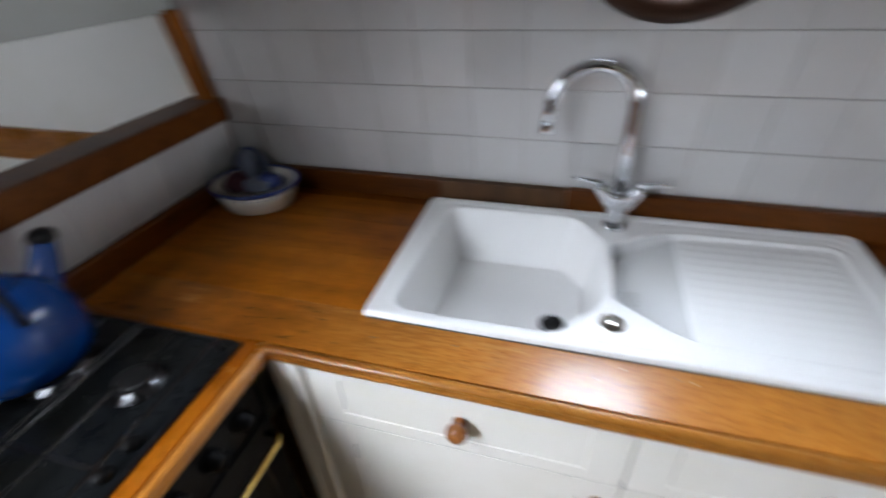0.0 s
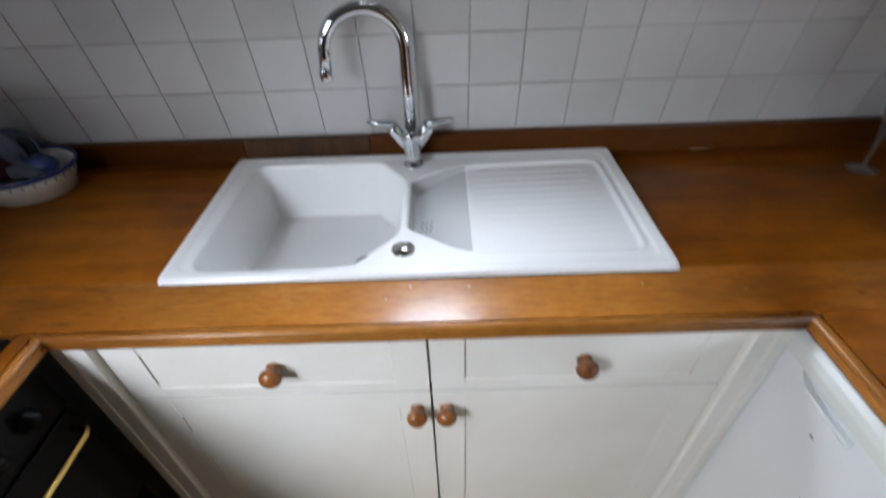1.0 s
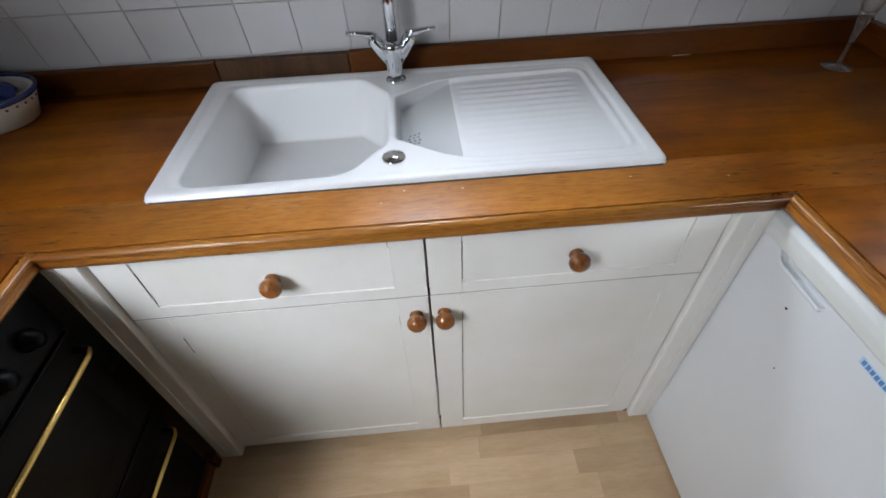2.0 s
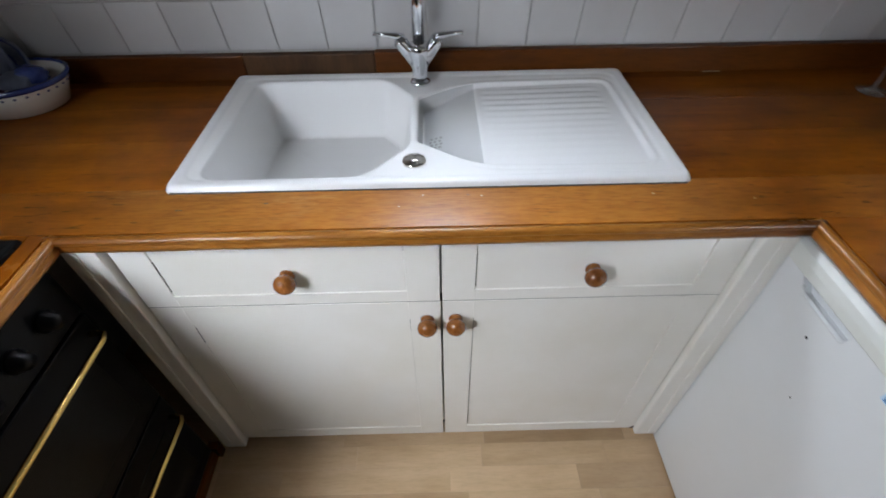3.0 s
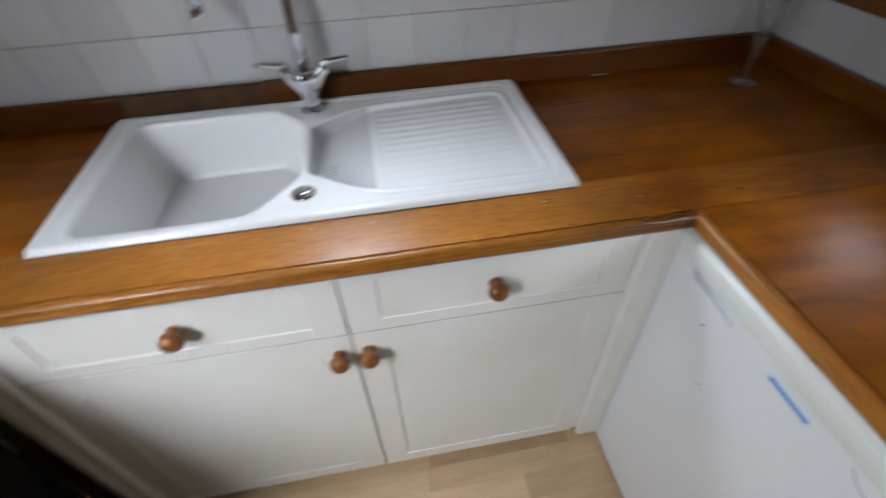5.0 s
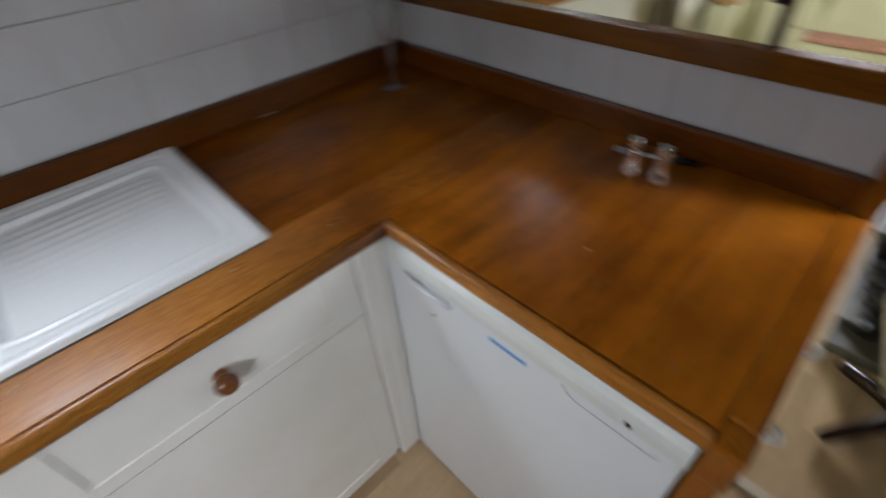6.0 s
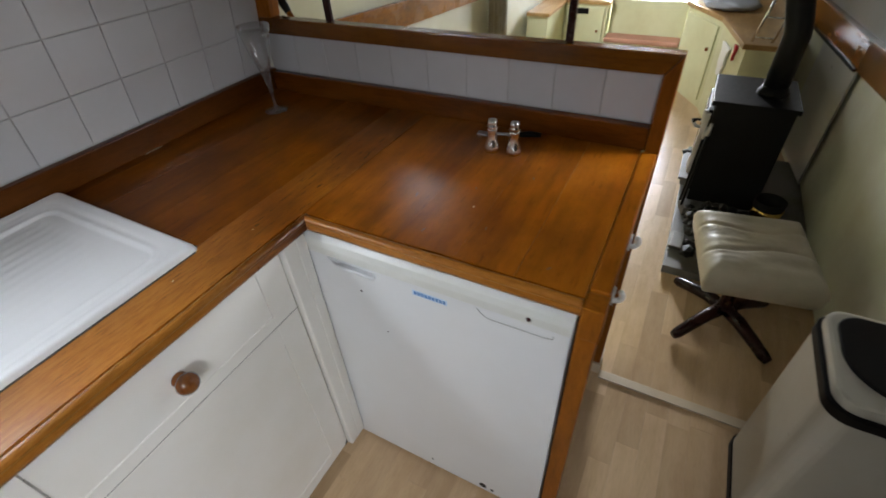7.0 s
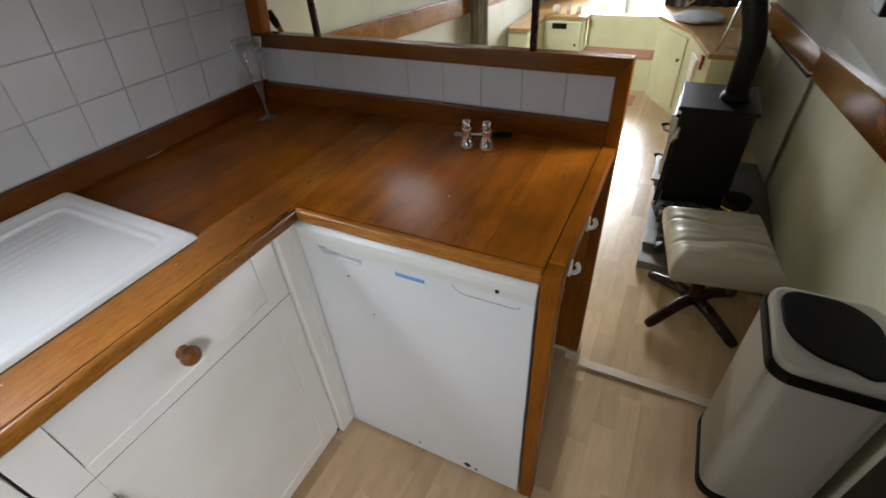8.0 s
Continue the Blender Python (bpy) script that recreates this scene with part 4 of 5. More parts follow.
bm = slab([(FX + 0.043, 0.8155), (FX - 0.003, 0.8155), (FX - 0.005, 0.819), (FX - 0.005, 0.838), (FX - 0.001, 0.852), (FX + 0.009, 0.861), (FX + 0.020, 0.8635), (FX + 0.043, 0.8635)], 0.027, 0.636, 0.002)
bm.transform(Matrix(((1, 0, 0, 0), (0, 0, -1, 0), (0, 1, 0, 0), (0, 0, 0, 1))))
bmesh.ops.reverse_faces(bm, faces=bm.faces[:])
bmesh.ops.recalc_face_normals(bm, faces=bm.faces[:])
part("trim", bm, M_FTRIM, fr, "pale plastic top trim with a rounded edge", True)
# black strip added for the shade between fridge and end post
part("side_gap_seal", box(FX + 0.010, FX + 0.040, -0.6400, -0.6365, 0.03, 0.860), M_BLKPL, fr, "black strip standing in for the dark gap")
badge = part("badge", box(FX - 0.0006, FX + 0.002, -0.386, -0.305, 0.7835, 0.7975), M_BADGE, dr, "pale blue badge, the maker's mark")
for i in range(9):
    part("mark", box(FX - 0.0012, FX + 0.001, -0.3830 + 0.0084 * i, -0.3768 + 0.0084 * i, 0.7860, 0.7950), M_BLUE, badge)
path = [(FX - 0.0002, y, z) for y, z in ((-0.452, 0.808), (-0.458, 0.799), (-0.468, 0.791), (-0.480, 0.788), (-0.590, 0.789), (-0.602, 0.792), (-0.604, 0.799))]
part("groove", tube(path, 0.0011, 6), M_GREYP, dr, "thin moulded outline", True)
part("indicator", lathe([(0.0, -0.002), (0.004, -0.002), (0.0052, 0.0), (0.0052, 0.004)], (FX - 0.005, -0.556, 0.829), 'X', 16), M_RED, fr, "dark red indicator lamp", True)
for y, z, r in ((-0.165, 0.735, 0.003), (-0.30, 0.05, 0.004), (-0.47, 0.04, 0.012), (-0.50, 0.035, 0.006), (-0.22, 0.62, 0.0018)):
    part("chip", lathe([(0.0, -0.0006), (r, -0.0006), (r, 0.001)], (FX, y, z), 'X', 10), M_BLKPL, dr, "dark chip in the enamel")
for y in (-0.60, -0.11):
    part("foot", lathe([(0.018, 0.0), (0.018, 0.012), (0.008, 0.014), (0.008, 0.032)], (FX + 0.07, y, 0), 'Z', 12), M_BLKPL, fr)

# ---- cooker ----
ck = thing("oven", "black built-in oven and grill with brass rail handles", "oven", at=(-0.9, -0.35, 0.0))
OX = -0.672
part("body", box(-1.10, OX - 0.022, -0.622, -0.060, 0.04, 0.860, 0.004), M_BLACK, ck)
part("control_panel", box(OX - 0.021, OX, -0.620, -0.062, 0.735, 0.860, 0.004), M_BLACK, ck)
for y in (-0.13, -0.21, -0.29, -0.37, -0.45, -0.53):
    part("control_knob", lathe([(0.021, 0.0), (0.021, 0.008), (0.016, 0.011), (0.014, 0.026), (0.0, 0.028)], (OX, y, 0.79), 'X', 20), M_BLACK, ck, smooth=True)
for z0, z1, hz in ((0.405, 0.730, 0.697), (0.065, 0.400, 0.337)):
    dv = part("door", box(OX - 0.021, OX + 0.002, -0.618, -0.064, z0, z1, 0.005), M_BLACK, ck)
    part("window", box(OX - 0.001, OX + 0.0035, -0.56, -0.12, z0 + 0.05, z1 - 0.07, 0.001), M_GLASSB, dv, "dark glass")
    y0, y1, o = -0.585, -0.092, 0.040
    pts = [(OX, y1 + 0.004, hz - 0.006), (OX + 0.020, y1 + 0.004, hz - 0.003), (OX + 0.034, y1, hz), (OX + o, y1 - 0.014, hz)]
    pts += [(OX + o, y0 + 0.014, hz), (OX + 0.034, y0, hz), (OX + 0.020, y0 - 0.004, hz - 0.003), (OX, y0 - 0.004, hz - 0.006)]
    part("rail_handle", tube(pts, 0.0065, 14), M_BRASS, dv, "polished brass rail handle", True)
part("plinth", box(-1.10, OX - 0.002, -0.622, -0.045, 0.0, 0.04), M_UPY, ck, "brown wooden plinth")
part("scribe", box(OX - 0.02, OX + 0.012, -0.060, -0.036, 0.0, 0.06, 0.002), M_UPY, ck, "brown wooden block")

hob = thing("gas_hob", "black enamel gas hob let into the worktop", "hob", at=(-0.88, -0.33, TOP))
part("plate", box(-1.076, -0.689, -0.625, -0.045, 0.890, 0.908, 0.005), M_HOB, hob)
for bx, by, r in ((-0.800, -0.175, 0.036), (-0.965, -0.19, 0.045), (-0.800, -0.46, 0.045), (-0.965, -0.47, 0.036)):
    bu = part("burner", lathe([(r + 0.012, 0.907), (r + 0.012, 0.910), (r, 0.914), (r, 0.921), (0.0, 0.921)], (bx, by, 0), 'Z', 28), M_WIRE, hob, "dark metal burner ring", True)
    part("cap", lathe([(r - 0.006, 0.921), (r - 0.005, 0.927), (r - 0.012, 0.930), (0.0, 0.9305)], (bx, by, 0), 'Z', 28), M_IRON, bu, "black burner cap", True)
for cx, x0, x1 in ((-0.80, -0.872, -0.712), (-0.965, -1.052, -0.888)):
    g = part("pan_support", tube([(x0, -0.075, 0.936), (x1, -0.075, 0.936)], 0.0035, 8), M_WIRE, hob, "thin wire pan support")
    for a, b in (((x0, -0.59), (x1, -0.59)), ((x0, -0.075), (x0, -0.59)), ((x1, -0.075), (x1, -0.59)), ((cx, -0.075), (cx, -0.145)), ((cx, -0.205), (cx, -0.43)), ((cx, -0.49), (cx, -0.59)), ((x0, -0.325), (x1, -0.325))):
        part("wire", tube([(a[0], a[1], 0.936), (b[0], b[1], 0.936)], 0.0032, 8), M_WIRE, g)
    for x in (x0, x1):
        for y in (-0.075, -0.59):
            part("wire", tube([(x, y, 0.936), (x, y, 0.906)], 0.0035, 8), M_IRON, g)
for i, y in enumerate((-0.27, -0.32, -0.37)):
    part("control", lathe([(0.013, 0.907), (0.013, 0.918), (0.010, 0.922), (0.0, 0.922)], (-0.715, y, 0), 'Z', 18), M_BLKPL, hob, smooth=True)

# the blue pan on the hob
pan = thing("kettle", "bright blue enamel kettle standing on the hob", "kettle", at=(-1.005, -0.195, 0.9395))
KX, KY, KZ = -1.005, -0.195, 0.9395
part("body", lathe([(0.0, KZ), (0.092, KZ), (0.102, KZ + 0.006), (0.106, KZ + 0.035), (0.104, KZ + 0.075), (0.090, KZ + 0.115), (0.062, KZ + 0.142), (0.046, KZ + 0.148), (0.0, KZ + 0.148)], (KX, KY, 0), 'Z', 48), M_POTBLUE, pan, smooth=True)
part("lid", lathe([(0.048, KZ + 0.147), (0.047, KZ + 0.154), (0.028, KZ + 0.164), (0.008, KZ + 0.168), (0.007, KZ + 0.176), (0.013, KZ + 0.184), (0.011, KZ + 0.194), (0.0, KZ + 0.196)], (KX, KY, 0), 'Z', 32), M_POTBLUE, pan, smooth=True)
part("spout", tube([(KX - 0.01, KY + 0.070, KZ + 0.075), (KX - 0.015, KY + 0.100, KZ + 0.110), (KX - 0.02, KY + 0.122, KZ + 0.145), (KX - 0.022, KY + 0.130, KZ + 0.165)], [0.034, 0.027, 0.021, 0.020], 18), M_POTBLUE, pan, smooth=True)
part("spout_cap", lathe([(0.022, KZ + 0.160), (0.023, KZ + 0.172), (0.016, KZ + 0.180), (0.0, KZ + 0.182)], (KX - 0.022, KY + 0.131, 0), 'Z', 20), M_BLKPL, pan, "black whistle cap", True)
part("handle", tube([(KX + 0.090 * math.cos(a), KY - 0.01, KZ + 0.11 + 0.115 * math.sin(a)) for a in [math.pi * i / 14 for i in range(15)]], 0.007, 12), M_BLKPL, pan, "black arched handle", True)

# ---- things on the worktop ----
BX, BY = -0.998, 0.462
bowl = thing("serving_bowl", "white pottery dish with a blue rim full of folded cloths", "bowl", at=(BX, BY, TOP))
bm = lathe([(0.0, 0.9005), (0.078, 0.9005), (0.084, 0.904), (0.096, 0.940), (0.106, 0.968), (0.102, 0.969), (0.090, 0.938), (0.078, 0.910), (0.0, 0.908)], (0, 0, 0), 'Z', 48, caps=False)
bm.transform(Matrix.Translation((BX, BY, 0)) @ Matrix.Diagonal((1.17, 1.0, 1, 1)))
part("dish", bm, M_CERAM, bowl, smooth=True)
bm = lathe([(0.1055, 0.962), (0.110, 0.966), (0.110, 0.973), (0.104, 0.975), (0.1015, 0.969)], (0, 0, 0), 'Z', 48, caps=False)
bm.transform(Matrix.Translation((BX, BY, 0)) @ Matrix.Diagonal((1.17, 1.0, 1, 1)))
part("rim", bm, M_CERBLUE, bowl, "dark blue painted rim", True)
bm = bmesh.new()
for i in range(30):
    a = 2 * math.pi * i / 30
    spot = bmesh.new()
    bmesh.ops.create_icosphere(spot, subdivisions=1, radius=0.0034)
    spot.transform(Matrix.Translation((BX + 1.17 * 0.1008 * math.cos(a), BY + 1.0 * 0.1008 * math.sin(a), 0.9535)))
    join(bm, spot)
part("painted_dots", bm, M_CERBLUE, bowl, "row of small blue dots under the rim")


def cloth(name, cx, cy, z, rx, ry, rz, mat, label, seed, low=0.909):
    bm = bmesh.new()
    bmesh.ops.create_icosphere(bm, subdivisions=4, radius=1)
    for v in bm.verts:
        p = v.co.copy()
        k = 1 + 0.16 * noise.noise(p * 2.2 + Vector((seed, 0, 0))) + 0.07 * noise.noise(p * 6 + Vector((0, seed, 0)))
        v.co = Vector((cx + rx * p.x * k, cy + ry * p.y * k, max(z + rz * p.z * k, low)))
    return solo(name, bm, mat, label, "cloth", smooth=True)


# cloths coloured dark to stand in for the corner's shade
cloth("folded_cloth", -1.060, 0.470, 0.957, 0.034, 0.045, 0.030, M_MAROON, "crumpled maroon cloth in the dish", 1.0)
cloth("folded_cloth", -0.990, 0.470, 0.958, 0.045, 0.038, 0.020, M_DIMCL, "crumpled grey-blue cloth in the dish", 4.0)
cloth("folded_cloth", -0.965, 0.485, 0.962, 0.040, 0.030, 0.024, M_CERBLUE, "crumpled navy cloth in the dish", 7.0)

cloth("folded_cloth", -1.040, 0.500, 0.985, 0.034, 0.022, 0.062, M_DIMCL, "peaked blue-grey patterned cloth standing in the dish", 9.0)

GX, GY = 1.105, 0.440
gl = thing("champagne_flute", "tall clear glass flute in the worktop's corner", "glass", at=(GX, GY, TOP))
part("goblet", lathe([(0.0, 0.9006), (0.036, 0.9006), (0.036, 0.902), (0.012, 0.905), (0.005, 0.912), (0.0042, 0.950), (0.006, 0.962), (0.011, 0.995), (0.0135, 1.012), (0.0115, 1.018), (0.017, 1.026), (0.026, 1.055), (0.036, 1.100), (0.0465, 1.150), (0.0450, 1.150), (0.0345, 1.100), (0.0245, 1.056), (0.015, 1.032), (0.0, 1.026)], (GX, GY, 0), 'Z', 40), M_THIN, gl, smooth=True)


def shaker(x, y, label):
    s = thing("salt_shaker", label, "shaker", "pair of silver shakers", at=(x, y, TOP))
    part("body", lathe([(0.0, 0.9006), (0.019, 0.9006), (0.0205, 0.904), (0.020, 0.912), (0.0165, 0.922), (0.0125, 0.938), (0.0115, 0.950), (0.0135, 0.958), (0.0125, 0.961), (0.0, 0.961)], (x, y, 0), 'Z', 28), M_SILVER, s, smooth=True)
    part("cap", lathe([(0.0125, 0.961), (0.0145, 0.964), (0.0140, 0.969), (0.0115, 0.974), (0.0125, 0.978), (0.010, 0.983), (0.0, 0.985)], (x, y, 0), 'Z', 28), M_SILVER, s, smooth=True)


shaker(1.112, -0.297, "small silver shaker on the worktop")
shaker(1.117, -0.354, "small silver shaker on the worktop")
kn = thing("small_knife", "small knife with a black handle lying behind the shakers", "knife", at=(1.2, -0.3, TOP))
part("handle", tube([(1.205, -0.335, 0.908), (1.215, -0.365, 0.910), (1.222, -0.392, 0.909)], [0.007, 0.008, 0.006], 12), M_BLKPL, kn, "black handle", True)
part("blade", box(1.178, 1.196, -0.262, -0.225, 0.9008, 0.906, 0.001), M_STEEL, kn)
part("bolster", tube([(1.190, -0.255, 0.905), (1.205, -0.335, 0.907)], 0.004, 8), M_STEEL, kn)

# ---- corridor and saloon ----
solo("threshold_strip", box(1.222, 1.258, -1.40, -0.688, 0.0, 0.006, 0.002), M_STRIP, "cream threshold strip across the corridor floor", "trim", "structure")

bn = thing("waste_bin", "champagne metal touch bin with black bands and lid", "bin", at=(1.045, -1.25, 0.0))
bx0, bx1, by0, by1 = 0.900, 1.190, -1.372, -1.122
part("base_band", slab(round_rect(bx0 - 0.004, bx1 + 0.004, by0 - 0.004, by1 + 0.004, 0.05), 0.0, 0.032, 0.003), M_BLKPL, bn, "black plastic base band")
part("body", slab(round_rect(bx0, bx1, by0, by1, 0.05), 0.030, 0.565, 0.001), M_BIN, bn)
part("top_band", slab(round_rect(bx0 - 0.004, bx1 + 0.004, by0 - 0.004, by1 + 0.004, 0.052), 0.563, 0.590, 0.003), M_BLKPL, bn, "black plastic top band")
part("rim", slab(round_rect(bx0 + 0.004, bx1 - 0.004, by0 + 0.004, by1 - 0.004, 0.048), 0.588, 0.618, 0.010), M_BIN, bn)
lid = []
for cx, cy, r, a0 in ((bx1 - 0.075, by1 - 0.075, 0.052, 0), (bx0 + 0.150, by1 - 0.135, 0.112, 90), (bx0 + 0.075, by0 + 0.080, 0.052, 180), (bx1 - 0.120, by0 + 0.125, 0.097, 270)):
    lid += [(cx + r * math.cos(radians(a0 + 10 * k)), cy + r * math.sin(radians(a0 + 10 * k))) for k in range(10)]
part("lid", slab(lid, 0.612, 0.625, 0.004), M_BLKPL, bn, "glossy black oval lid")

# footstool
fs = thing("footstool", "cream leather footstool on a dark wooden star base", "footstool", at=(1.74, -1.08, 0.0))
sx, sy = 1.735, -1.075


def cushion():
    bm = bmesh.new()
    nx, ny = 64, 58
    def surf(u, v, top):
        a, b = 0.40 * (u - 0.5), 0.37 * (v - 0.5)
        x, y = sx + 0.988 * a - 0.154 * b, sy + 0.154 * a + 0.988 * b
        e = min(u, 1 - u, v, 1 - v)
        edge = math.sqrt(max(0.0, 1 - (1 - min(e / 0.16, 1)) ** 2))
        if not top:
            return (x, y, 0.335 - 0.085 * edge)
        crease = 0.012 * math.exp(-((u - 0.36 - 0.05 * math.sin(5 * v)) / 0.022) ** 2) + 0.011 * math.exp(-((u - 0.68 - 0.04 * math.cos(6 * v)) / 0.022) ** 2)
        wr = 0.007 * noise.noise((u * 7, v * 3, 0.3)) + 0.003 * noise.noise((u * 22, v * 6, 1.3)) * math.exp(-((v - 0.75) / 0.3) ** 2) + 0.001 * noise.noise((u * 30, v * 25, 2.3))
        return (x, y, 0.335 + 0.060 * edge - (crease - wr) * edge)
    grid = {}
    for top in (0, 1):
        for i in range(nx + 1):
            for j in range(ny + 1):
                grid[top, i, j] = bm.verts.new(surf(i / nx, j / ny, top))
    for top in (0, 1):
        for i in range(nx):
            for j in range(ny):
                q = [grid[top, i, j], grid[top, i + 1, j], grid[top, i + 1, j + 1], grid[top, i, j + 1]]
                bm.faces.new(q if top else q[::-1])
    bmesh.ops.remove_doubles(bm, verts=bm.verts[:], dist=1e-5)
    bmesh.ops.recalc_face_normals(bm, faces=bm.faces[:])
    return bm


part("cushion", cushion(), M_LEATHER, fs, smooth=True)
part("column", lathe([(0.030, 0.075), (0.028, 0.09), (0.024, 0.22), (0.05, 0.245), (0.05, 0.262)], (1.70, -1.06, 0), 'Z', 20), M_LEG, fs, smooth=True)
sx, sy = 1.70, -1.06
for ang in (139, 225, 315, 49):
    a = radians(ang)
    c, s = math.cos(a), math.sin(a)
    pts = [(sx + r * c, sy + r * s, z) for r, z in ((0.0, 0.078), (0.08, 0.072), (0.16, 0.048), (0.215, 0.028), (0.235, 0.024))]
    bm = tube(pts, [0.026, 0.025, 0.023, 0.022, 0.016], 10)
    part("leg", bm, M_LEG, fs, "dark reddish wooden leg", True)

# stove on its hearth
solo("hearth", box(1.91, 3.15, -1.395, -0.815, 0.0, 0.042, 0.004), M_SLATE, "grey slate hearth under the stove", "hearth", "structure")
st = thing("wood_stove", "black cast-iron solid fuel stove with a flue pipe", "stove", at=(2.68, -1.0, 0.042))
vx0, vx1, vy0, vy1 = 2.50, 2.86, -1.165, -0.845
part("body", box(vx0, vx1, vy0, vy1, 0.11, 0.565, 0.006), M_IRON, st)
part("base", box(vx0 + 0.012, vx1 - 0.012, vy0 + 0.012, vy1 - 0.012, 0.0425, 0.11, 0.004), M_IRON, st)
part("top_plate", box(vx0 - 0.015, vx1 + 0.015, vy0 - 0.012, vy1 + 0.02, 0.565, 0.588, 0.005), M_IRON, st)
dv = part("door", box(vx0 + 0.03, vx1 - 0.03, vy1, vy1 + 0.025, 0.18, 0.53, 0.006), M_IRON, st)
part("glass", box(vx0 + 0.07, vx1 - 0.07, vy1 + 0.024, vy1 + 0.028, 0.27, 0.50, 0.001), M_GLASSB, dv, "dark glass")
for z in (0.26, 0.50):
    part("hinge", tube([(vx0 + 0.02, vy1 + 0.03, z - 0.03), (vx0 + 0.02, vy1 + 0.03, z + 0.03)], 0.011, 10), M_STEEL, dv, "bright hinge barrel")
part("handle", tube([(vx0 + 0.07, vy1 + 0.02, 0.42), (vx0 + 0.06, vy1 + 0.055, 0.43), (vx0 + 0.05, vy1 + 0.075, 0.46)], 0.008, 10), M_STEEL, dv, "steel coil handle", True)
part("edge_bar", box(vx0 + 0.004, vx0 + 0.018, vy1 + 0.006, vy1 + 0.034, 0.20, 0.52, 0.004), M_STEEL, dv, "bright steel edge of the door")
for z in (0.30, 0.47):
    part("catch", tube([(vx0 + 0.03, vy1 + 0.02, z), (vx0 + 0.03, vy1 + 0.055, z + 0.006), (vx0 + 0.025, vy1 + 0.075, z - 0.004)], [0.006, 0.006, 0.012], 10), M_IRON, dv, "black catch knob", True)
part("ash_lip", box(vx0 + 0.01, vx1 - 0.01, vy1, vy1 + 0.06, 0.15, 0.165, 0.003), M_SLATE, st)
fx, fy = 2.665, -1.065
part("collar", lathe([(0.066, 0.586), (0.066, 0.602), (0.058, 0.612), (0.054, 0.625)], (fx, fy, 0), 'Z', 28), M_IRON, st, smooth=True)
part("flue", tube([(fx, fy, 0.59), (fx, fy, 0.84), (fx + 0.005, fy + 0.006, 0.88), (fx + 0.03, fy + 0.05, 1.02), (fx + 0.035, fy + 0.058, 1.07), (fx + 0.035, fy + 0.058, CEIL)], 0.052, 28), M_IRON, st, "black flue pipe", True)
hs = thing("heat_shield", "polished steel heat shield behind the stove", "heat shield", at=(3.08, -1.38, 0.05))
bm = box(2.884, 3.420, -1.384, -1.378, 0.056, 0.650, 0.001)
taper(bm)
part("sheet", bm, M_SHIELD, hs)
bm = box(2.880, 2.884, -1.3865, -1.3772, 0.05, 0.655)
taper(bm)
part("edge_trim", bm, M_STEEL, hs, "folded steel edge")
bm = box(2.884, 3.70, -1.392, -1.364, 0.6505, 0.666, 0.001)
taper(bm)
part("top_strip", bm, M_IRON, hs, "dark strip along the shield's top")
part("screw", lathe([(0.0, -0.0075), (0.006, -0.006), (0.007, 0.0)], (3.17, -1.378 + inward(3.17), 0.585), 'Y', 12), M_IRON, hs, "dark screw head")
solo("wall_fitting", box(2.15, 2.265, far_y(1.10) + 0.005, far_y(1.10) + 0.045, 1.066, 1.160, 0.008), M_BLKPL, "small black fitting on the grey lining", "wall fitting")

random.seed(5)
for i, (x, y, rz_, sx_, sy_, h) in enumerate(((2.98, -0.862, 8, 0.075, 0.045, 0.035), (2.70, -0.850, -12, 0.060, 0.034, 0.045), (2.40, -0.868, 20, 0.055, 0.036, 0.030), (2.10, -0.850, -5, 0.060, 0.028, 0.022))):
    bm = box(-sx_, sx_, -sy_, sy_, 0.0425, 0.0425 + h, 0.006)
    for v in bm.verts:
        v.co.x += 0.010 * noise.noise(v.co * 30 + Vector((i * 5.0, 0, 0)))
        v.co.y += 0.010 * noise.noise(v.co * 30 + Vector((0, i * 5.0, 0)))
    bm.transform(pose(x, y, 0, 0, 0, rz_))
    solo("slate_offcut", bm, M_SLATE, "rough grey slate offcut lying on the hearth", "stone", group="slate offcuts on the hearth")
bk = thing("coal_bucket", "black bucket with a brass band beside the stove", "bucket", at=(2.40, -1.196, 0.042))
part("pail", lathe([(0.0, 0.043), (0.056, 0.043), (0.062, 0.12), (0.067, 0.19), (0.064, 0.19), (0.058, 0.12), (0.052, 0.06), (0.0, 0.06)], (2.40, -1.196, 0), 'Z', 32), M_IRON, bk, smooth=True)
part("band", lathe([(0.0615, 0.100), (0.0640, 0.102), (0.0675, 0.150), (0.0650, 0.152)], (2.40, -1.196, 0), 'Z', 32, caps=False), M_BRASS, bk, "brass band", True)

ft = thing("fire_tools", "black fire irons leaning by the stove", "fire irons", at=(2.42, -0.83, 0.042))
for x, y, h in ((2.40, -0.835, 0.40), (2.45, -0.825, 0.36)):
    part("rod", tube([(x, y, 0.043), (x + 0.03, y - 0.012, 0.043 + h)], 0.006, 8), M_IRON, ft, smooth=True)
    part("grip", tube([(x + 0.03, y - 0.012, 0.043 + h), (x + 0.036, y - 0.014, 0.10 + h)], [0.010, 0.008], 10), M_STEEL, ft, "bright steel grip", True)
random.seed(8)
bm = bmesh.new()
